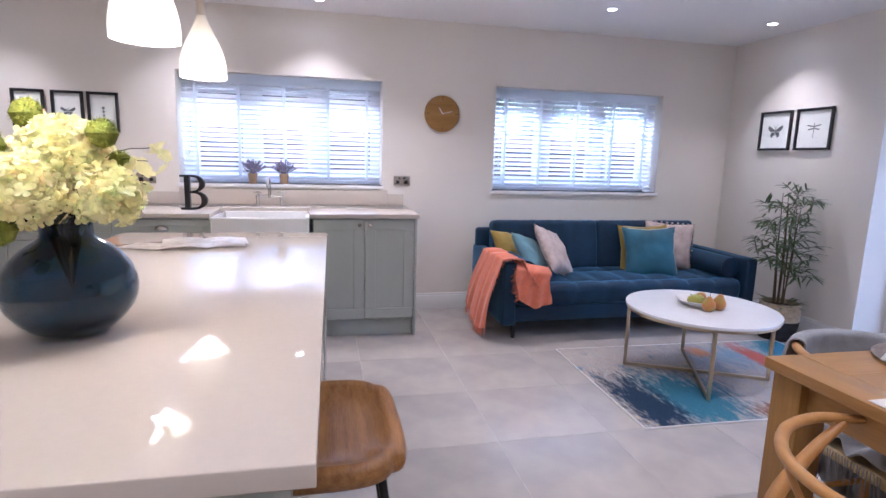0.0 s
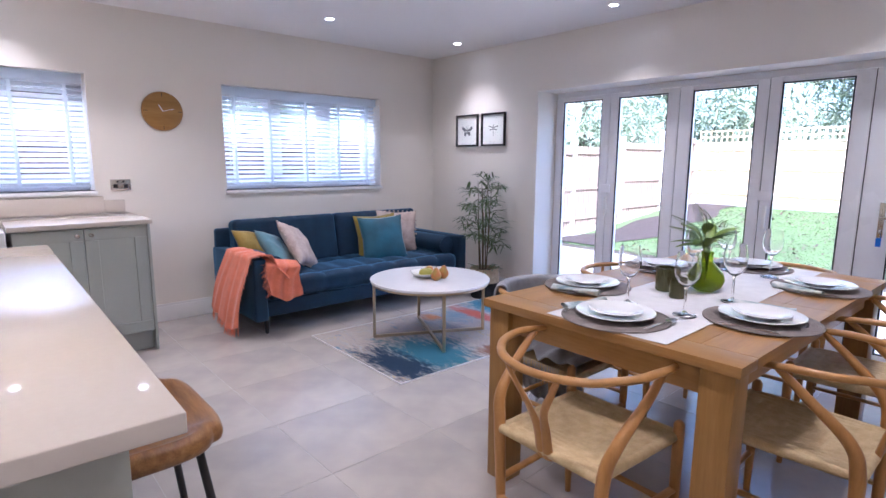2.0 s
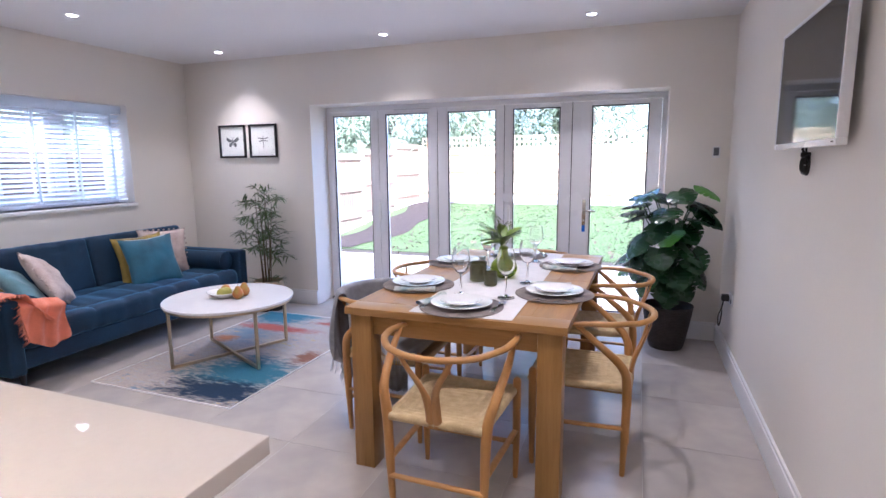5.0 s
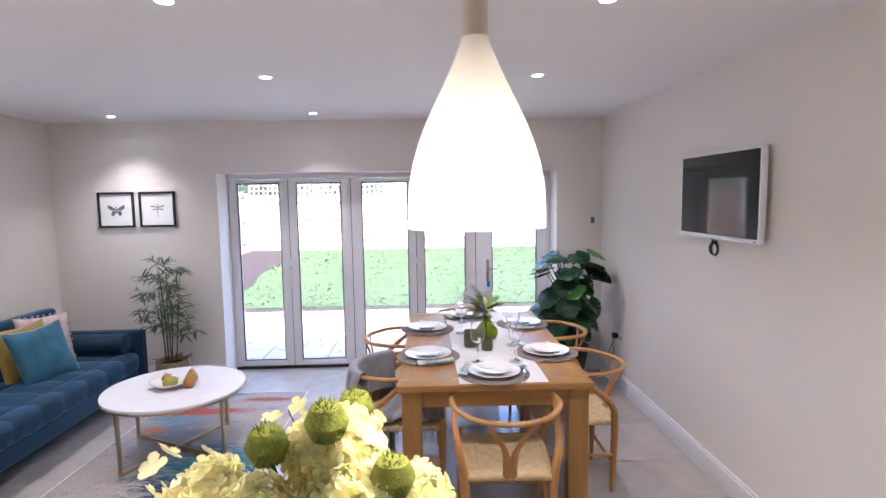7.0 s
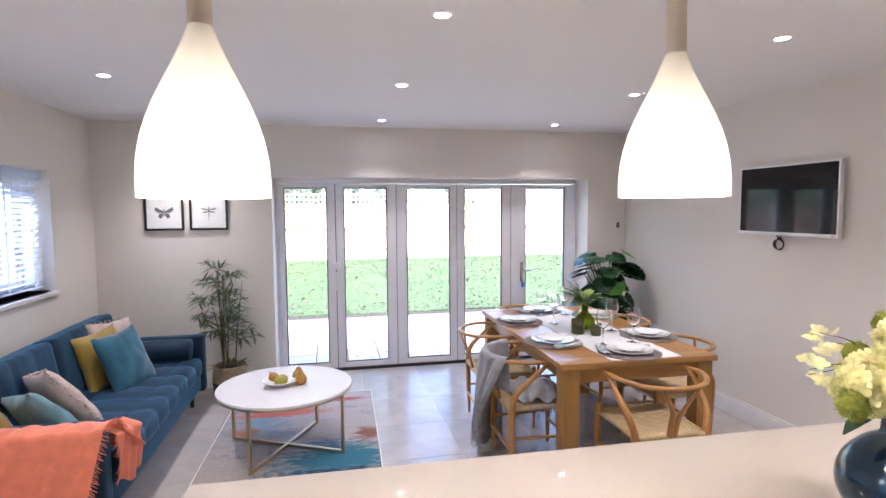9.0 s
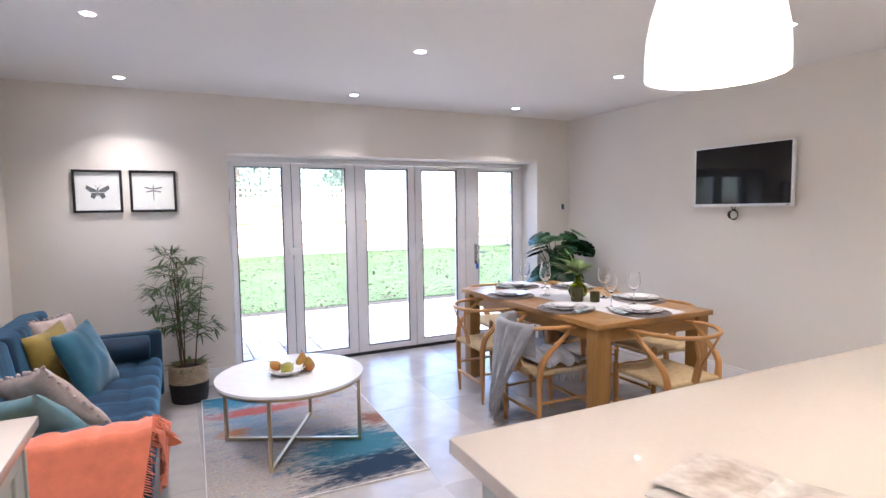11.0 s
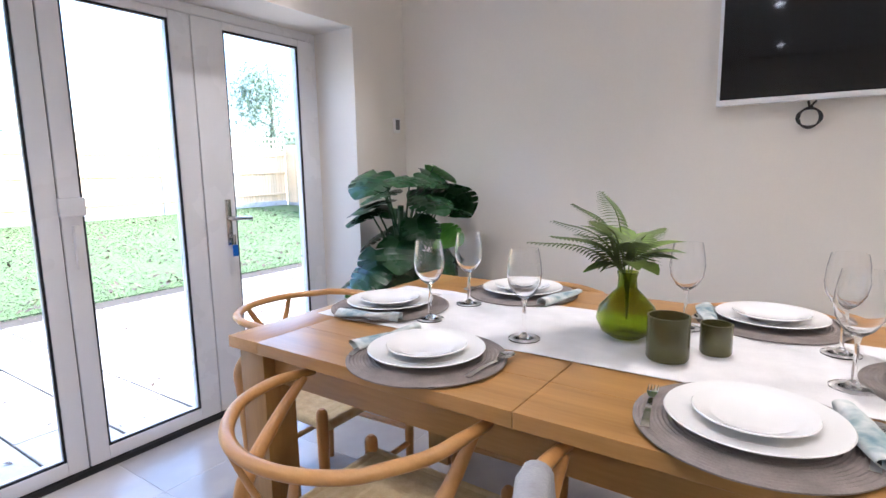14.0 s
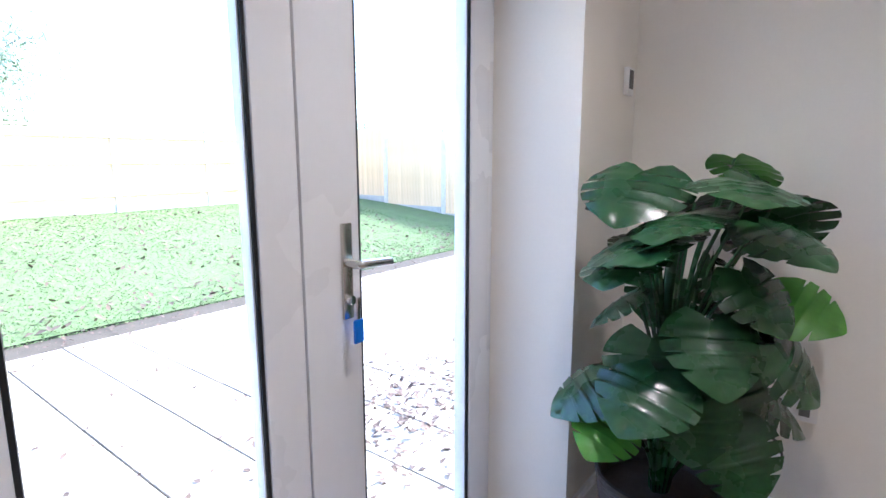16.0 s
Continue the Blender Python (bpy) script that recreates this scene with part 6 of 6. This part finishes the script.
for k in range(9):
    az = radians((20, 52, 80, 5, 110, 38, -20, 140, 65)[k])
    out = Vector((math.cos(az), math.sin(az), 0))
    ln = (0.24, 0.21, 0.18, 0.19, 0.15, 0.14, 0.16, 0.12, 0.10)[k]
    up = (0.02, 0.05, 0.09, 0.07, 0.05, 0.12, 0.03, 0.07, 0.15)[k]
    pts = [Vector((0, 0, 0.02)), Vector((0, 0, 0.13)) + out * 0.010, Vector((0, 0, 0.185 + up * 0.6)) + out * ln * 0.4, Vector((0, 0, 0.19 + up)) + out * ln]
    tube(pts, [0.0024, 0.002, 0.0016, 0.0008], 5, st, n=4)
    path = smooth_path(pts[1:], 13)
    sideways = out.cross(Vector((0, 0, 1)))
    for j, p in enumerate(path[5:]):
        t = j / (len(path) - 5)
        for sgn in (-1, 1):
            leaf_faces(bm, p, out * 0.5 + sideways * sgn, Vector((0, 0, 1)) + out * 0.2, 0.058 * (1 - t) ** 0.8 + 0.008, 0.011, 0.15, 2)
part("fronds", bm, m_fern, fern, "feathery olive fern fronds", kind="stuff", angle=80)
bm = bmesh.new()
for k in range(11):
    az = radians(215 + 34 * (k - 5) * (0.6 if k % 2 else 1.0))
    rise = 0.25 + 0.09 * k
    d = Vector((math.cos(az), math.sin(az), rise))
    base = Vector((0.012 * math.cos(az), 0.012 * math.sin(az), 0.155 + 0.004 * k))
    leaf_faces(bm, base, d, Vector((-math.cos(az) * rise, -math.sin(az) * rise, 1)), 0.10 + 0.014 * (k % 3), 0.060, 0.35, 6)
part("rosette", bm, m_rosette, fern, "broad leathery olive leaves", angle=80)
part("stalks", st, m_fern, fern)
for (x, y), h, r in (((2.70, 1.70), 0.098, 0.045), ((2.615, 1.61), 0.070, 0.034)):
    cd = thing("tealight_holder", (x, y, TZ + 0.0055), "mottled olive glass tealight holder on the runner", "tealight holder", "tealight holders by the vase")
    part("glass", lathe([(0, 0), (r * 0.92, 0), (r, 0.006), (r, h), (r - 0.004, h), (r - 0.004, 0.01), (0, 0.008)], 40), m_smoke_glass, cd)
    part("candle", lathe([(0, 0.0085), (0.019, 0.009), (0.019, 0.024), (0, 0.024)], 24), m_ceramic, cd, "white tealight candle")


# ---- things on the island and worktop ----
def stool(y, label):
    ob = thing("bar_stool", (0.762, y, 0), label, "bar stool")

    def saddle(v):
        if v.z > 0:
            v.z -= 0.036 * max(0.0, 1 - (v.x / 0.155) ** 4) * max(0.0, 1 - (v.y / 0.215) ** 4)
        v.y *= 1 - 0.10 * max(0, v.x / 0.175) ** 2
        return v
    t = rounded(0.35, 0.48, 0.055, 0.024, 22, saddle, Matrix.Translation((0, 0, 0.655)))
    for v in t.verts:
        r = (abs(v.co.x / 0.176) ** 4.2 + abs(v.co.y / 0.241) ** 4.2) ** (1 / 4.2)
        if r > 1e-3:
            sq = max(abs(v.co.x / 0.176), abs(v.co.y / 0.241)) / r
            v.co.x *= sq
            v.co.y *= sq
    part("seat", t, m_stool, ob, "scooped golden elm saddle seat", angle=60)
    for sx in (-1, 1):
        for sy in (-1, 1):
            part("leg", tube([(sx * 0.11, sy * 0.14, 0.632), (sx * 0.19, sy * 0.22, 0.0)], 0.0105, 10, n=1), m_black, ob, "splayed black steel leg")
    pts = [(0.158, 0.188), (-0.158, 0.188), (-0.158, -0.188), (0.158, -0.188)]
    for a, b in zip(pts, pts[1:] + pts[:1]):
        part("footrest", tube([(*a, 0.25), (*b, 0.25)], 0.007, 8, n=1), m_black, ob)


stool(2.10, "bar stool with golden wood saddle seat tucked under the island")


def floret(bm, c, n, size, petals=4):
    """A small flat flower of rounded, cupped petals facing along n."""
    s1 = n.cross(Vector((0.3, 0.2, 1))).normalized()
    s2 = n.cross(s1).normalized()
    tw = random.uniform(0, 1.6)
    for m in range(petals):
        b = tw + m * 2 * math.pi / petals
        d = (s1 * math.cos(b) + s2 * math.sin(b)).normalized()
        w = n.cross(d)
        lift = random.uniform(0.05, 0.45)
        fan = []
        for u, v in ((0, 0), (0.35, 0.30), (0.72, 0.46), (1.0, 0.26), (1.06, 0), (1.0, -0.26), (0.72, -0.46), (0.35, -0.30)):
            fan.append(bm.verts.new(c + (d * u + w * v) * size + n * size * (lift * u * u + 0.35 * abs(v))))
        mid = bm.verts.new(c + d * 0.6 * size + n * size * lift * 0.25)
        for p, q in zip(fan, fan[1:] + fan[:1]):
            bm.faces.new((mid, p, q))


def flowers():
    vs = thing("blue_vase", (0.215, 2.14, 0.9105), "large round petrol blue glass vase on the island", "vase")
    outer = [(0, 0.003), (0.045, 0.0), (0.085, 0.018), (0.120, 0.060), (0.130, 0.103), (0.118, 0.150), (0.085, 0.190), (0.058, 0.208), (0.050, 0.222), (0.050, 0.262), (0.056, 0.283)]
    outer = [(max(0.0, p.x), max(0.0, p.z)) for p in smooth_path([(r, 0, z) for r, z in outer], 2)]
    inner = [(r - 0.004 if r > 0.004 else 0, z + max(0.0, 0.005 - 0.05 * z)) for r, z in outer[::-1]]
    part("body", lathe(outer + inner, 56), m_blue_glass, vs)
    fl = thing("flower_bunch", (0.215, 2.14, 1.178), "cream hydrangeas and green moss balls in the blue vase", "flower arrangement")
    random.seed(4)
    stems, leaves = bmesh.new(), bmesh.new()
    heads = [(-0.05, -0.07, 0.05, 0.090), (0.02, -0.03, 0.125, 0.072), (-0.02, 0.14, 0.07, 0.060), (-0.02, -0.135, 0.05, 0.066), (-0.07, 0.06, 0.075, 0.055), (0.10, -0.05, 0.035, 0.062)]
    for hx, hy, hz, r in heads:
        bm = bmesh.new()
        tube([(0, 0, -0.17), (hx * 0.3, hy * 0.3, 0), (hx, hy, hz)], 0.003, 6, stems, n=3)
        lathe([(0, -r * 0.84), (r * 0.6, -r * 0.6), (r * 0.84, 0), (r * 0.6, r * 0.6), (0, r * 0.84)], 16, bm, Matrix.Translation((hx, hy, hz)))
        for k in range(int(400 * (r / 0.08) ** 2)):
            u, a = random.uniform(-0.75, 1), random.uniform(0, 6.28)
            q = math.sqrt(1 - u * u)
            n = Vector((q * math.cos(a), q * math.sin(a), u))
            lump = 1 + 0.14 * noise.noise(Vector((hx, hy, hz)) * 40 + n * 2.2)
            c = Vector((hx, hy, hz)) + n * r * lump * random.uniform(0.84, 1.04)
            tilt = Vector((random.uniform(-1, 1), random.uniform(-1, 1), random.uniform(-1, 1))) * 0.65
            floret(bm, c, (n + tilt).normalized(), random.uniform(0.0115, 0.0165))
        part("bloom", bm, m_petal, fl, "dense cream hydrangea head", kind="stuff", angle=80)
    for hx, hy, hz in ((0.10, -0.05, 0.165), (-0.03, 0.055, 0.165), (-0.04, -0.03, 0.200), (-0.07, -0.12, 0.135), (-0.04, 0.20, 0.045), (-0.05, -0.15, -0.02), (0.10, 0.03, 0.10)):
        r = 0.031
        tube([(0, 0, -0.17), (hx * 0.4, hy * 0.4, 0), (hx, hy, hz)], 0.0025, 6, stems, n=3)
        bm = bmesh.new()
        lathe([(0, -r), (r * 0.7, -r * 0.7), (r, 0), (r * 0.7, r * 0.7), (0, r)], 20, bm, Matrix.Translation((hx, hy, hz)))
        for k in range(420):
            u, a = random.uniform(-1, 1), random.uniform(0, 6.28)
            q = math.sqrt(1 - u * u)
            n = Vector((q * math.cos(a), q * math.sin(a), u))
            p = Vector((hx, hy, hz)) + n * r * 0.85
            s1 = n.cross(Vector((0.3, 0.2, 1))).normalized() * 0.0013
            e = bm.verts.new(p + n * random.uniform(0.008, 0.013))
            bm.faces.new((bm.verts.new(p - s1), bm.verts.new(p + s1), e))
        part("moss_ball", bm, m_moss, fl, "bristly green dianthus ball")
    for k in range(7):
        a = radians(-35 + 20 * k)
        out = Vector((math.cos(a), math.sin(a), 0))
        e = out * (0.145 + 0.010 * k) + Vector((0, 0, 0.05 + 0.03 * ((k * 5) % 4)))
        tube([(0, 0, -0.1), tuple(e * 0.5 + Vector((0, 0, 0.04))), tuple(e)], [0.002, 0.0015, 0.001], 5, stems, n=4)
        bm = bmesh.new()
        for j in range(3):
            c = e + Vector((random.uniform(-.03, .03), random.uniform(-.03, .03), random.uniform(-.03, .03)))
            floret(bm, c, Vector((random.uniform(-0.6, 0.9), random.uniform(-0.8, 0.4), random.uniform(0.2, 1))).normalized(), random.uniform(0.016, 0.021), 5)
        part("blossom", bm, m_petal, fl, "small pale green-white blossom", angle=80)
    for k in range(16):
        a = random.uniform(1.4, 5.4)
        d = Vector((math.cos(a), math.sin(a), random.uniform(-0.3, 0.5)))
        leaf_faces(leaves, Vector((0.05 * math.cos(a), 0.05 * math.sin(a), random.uniform(0.01, 0.09))), d, Vector((0, 0, 1)), random.uniform(0.08, 0.115), 0.05, 0.3, 5)
    part("stems", stems, m_leaf, fl, "green flower stems")
    part("foliage", leaves, m_leaf, fl, "broad green leaves", kind="stuff", angle=80)


flowers()

mg = thing("open_magazine", (0.24, 3.36, 0.911), "open glossy magazine lying on the island", "magazine")
mats = [mat("magazine_page", (0.62, 0.60, 0.57), 0.3, second=(0.22, 0.16, 0.12), scale=7, fine=30, bump=0), mat("magazine_photo", (0.30, 0.24, 0.20), 0.3, second=(0.65, 0.62, 0.58), scale=14, bump=0)]
for s in (-1, 1):
    part("page", sheet(lambda u, v: Vector((s * 0.165 * u, -0.13 + 0.26 * v, 0.003 + 0.006 * math.sin(u * math.pi) ** 1.3)), 14, 2, 0.003), mats[0], mg)
part("photo", sheet(lambda u, v: Vector((0.03 + 0.15 * u, -0.10 + 0.19 * v, 0.0068 + 0.006 * math.sin((0.03 + 0.15 * u) / 0.2 * math.pi) ** 1.3)), 10, 2), mats[1], mg, "printed interior photo")
mg.rotation_euler = (0, 0, radians(12))
mg2 = thing("loose_card", (0.04, 3.30, 0.911), "printed card lying half under the magazine", "card")
part("card", box(-0.10, 0.10, -0.07, 0.07, 0, 0.002, 0), mats[1], mg2)
mg2.rotation_euler = (0, 0, radians(-20))


def letter_b():
    ob = thing("letter_b", (-0.118, 4.90, 0.908), "free-standing matt black decorative capital letter B on the worktop", "decorative letter")
    bm = bmesh.new()
    t = 0.022
    add_box(bm, -0.062, -0.028, -t, t, 0.0, 0.24, 0.003)
    add_box(bm, -0.090, -0.0, -t, t, 0.0, 0.014, 0.003)
    add_box(bm, -0.090, -0.0, -t, t, 0.226, 0.24, 0.003)

    def bowl(cz, rz, ro, thick):
        g = []
        n = 18
        for k in range(n + 1):
            a = -math.pi / 2 + math.pi * k / n
            co, si = math.cos(a), math.sin(a)
            po = (-0.01 + ro * co, cz + rz * si)
            th = 0.014 + (thick - 0.014) * co
            pi_ = (-0.01 + (ro - th) * co, cz + (rz - 0.014) * si)
            g.append([bm.verts.new((p[0], y, p[1])) for p in (po, pi_) for y in (-t, t)])
        for a, b in zip(g, g[1:]):
            bm.faces.new((a[0], b[0], b[2], a[2]))
            bm.faces.new((a[1], a[3], b[3], b[1]))
            bm.faces.new((a[0], a[1], b[1], b[0]))
            bm.faces.new((a[2], b[2], b[3], a[3]))
    bowl(0.1795, 0.0605, 0.078, 0.034)
    bowl(0.064, 0.064, 0.094, 0.038)
    add_box(bm, -0.03, 0.0, -t + 0.001, t - 0.001, 0.114, 0.130, 0.001)
    part("letter", bm, m_black, ob, angle=30)


letter_b()
for x in (0.215, 0.453):
    lp = thing("lavender_pot", (x, NORTH + 0.02, 1.065), "small kraft pot of dried lavender on the window sill", "potted plant", "lavender pots on the sill")
    part("pot", lathe([(0, 0), (0.028, 0), (0.036, 0.078), (0.038, 0.085), (0.033, 0.085), (0.03, 0.07), (0, 0.07)], 28), m_pot, lp)
    random.seed(int(x * 100))
    bm = bmesh.new()
    for k in range(110):
        a, e = random.uniform(0, 6.28), random.uniform(0.15, 1.15)
        ln = random.uniform(0.07, 0.13)
        d = Vector((math.cos(a) * math.sin(e), math.sin(a) * math.sin(e) * 0.8, math.cos(e)))
        p = Vector((0, 0, 0.075))
        tube([p, p + d * ln], [0.0008, 0.0008], 3, bm, n=1)
        tube([p + d * ln * 0.6, p + d * ln], [0.0022, 0.0035], 4, bm, n=1)
    part("lavender", bm, m_lav, lp, "dusty purple-grey spikes", kind="stuff")
ob_ = thing("orange_bowl", (-0.72, 4.98, 0.909), "small orange ceramic bowl on the worktop", "bowl")
part("bowl", lathe([(0, 0), (0.045, 0), (0.085, 0.04), (0.095, 0.075), (0.09, 0.075), (0.08, 0.042), (0.04, 0.008), (0, 0.008)], 36), m_orange, ob_)

# ---- floor tiles and paving, last ----
TW, TD, TOX, TOY = 0.57, 0.558, 1.55, 3.08
floor = thing("floor", (0, 0, 0), "large pale grey porcelain floor tiles with fine joints", "floor")
tagged(floor, kind="structure")
mesh_cache = {}
x = TOX - TW * 9
while x < EAST + 0.3:
    y = TOY - TD * 6
    while y < NORTH:
        a, b = max(x + 0.001, WEST), min(x + TW - 0.001, EAST)
        c, d = max(y + 0.001, SOUTH), min(y + TD - 0.001, NORTH)
        if x + TW > EAST and y + TD > DOOR_Y0 and y < DOOR_Y1:
            b = min(x + TW - 0.0015, EAST + 0.28)
        if b - a > 0.01 and d - c > 0.01:
            key = (round(b - a, 3), round(d - c, 3))
            if key not in mesh_cache:
                t = part("tile", box(-key[0] / 2, key[0] / 2, -key[1] / 2, key[1] / 2, -0.0012, 0.0, 0.0004, 1), m_tile, floor)
                mesh_cache[key] = t.data
            else:
                t = new("tile", mesh_cache[key])
                t.parent = floor
            t.location = ((a + b) / 2, (c + d) / 2, 0)
        y += TD
    x += TW

patio = thing("patio", (0, 0, 0), "buff square paving slabs with mossy joints and dry leaves", "patio")
tagged(patio, kind="structure")
slab = None
SL = 0.385
random.seed(2)
for i in range(-5, 8):
    for j in range(-17, 17):
        cx, cy = 6.20 + SL * (i + 0.5), 0.855 + SL * (j + 0.5)
        if cx - SL / 2 < EAST + WALL_T or cx + SL / 2 > 8.87 or cy > 6.8 or cy < -5.4:
            continue
        if slab is None:
            slab = part("slab", box(-SL / 2 + 0.006, SL / 2 - 0.006, -SL / 2 + 0.006, SL / 2 - 0.006, -0.03, 0.0, 0.003, 1), m_patio, patio)
            s = slab
        else:
            s = new("slab", slab.data)
            s.parent = patio
        s.location = (cx, cy, GZ + random.uniform(-0.002, 0.001))
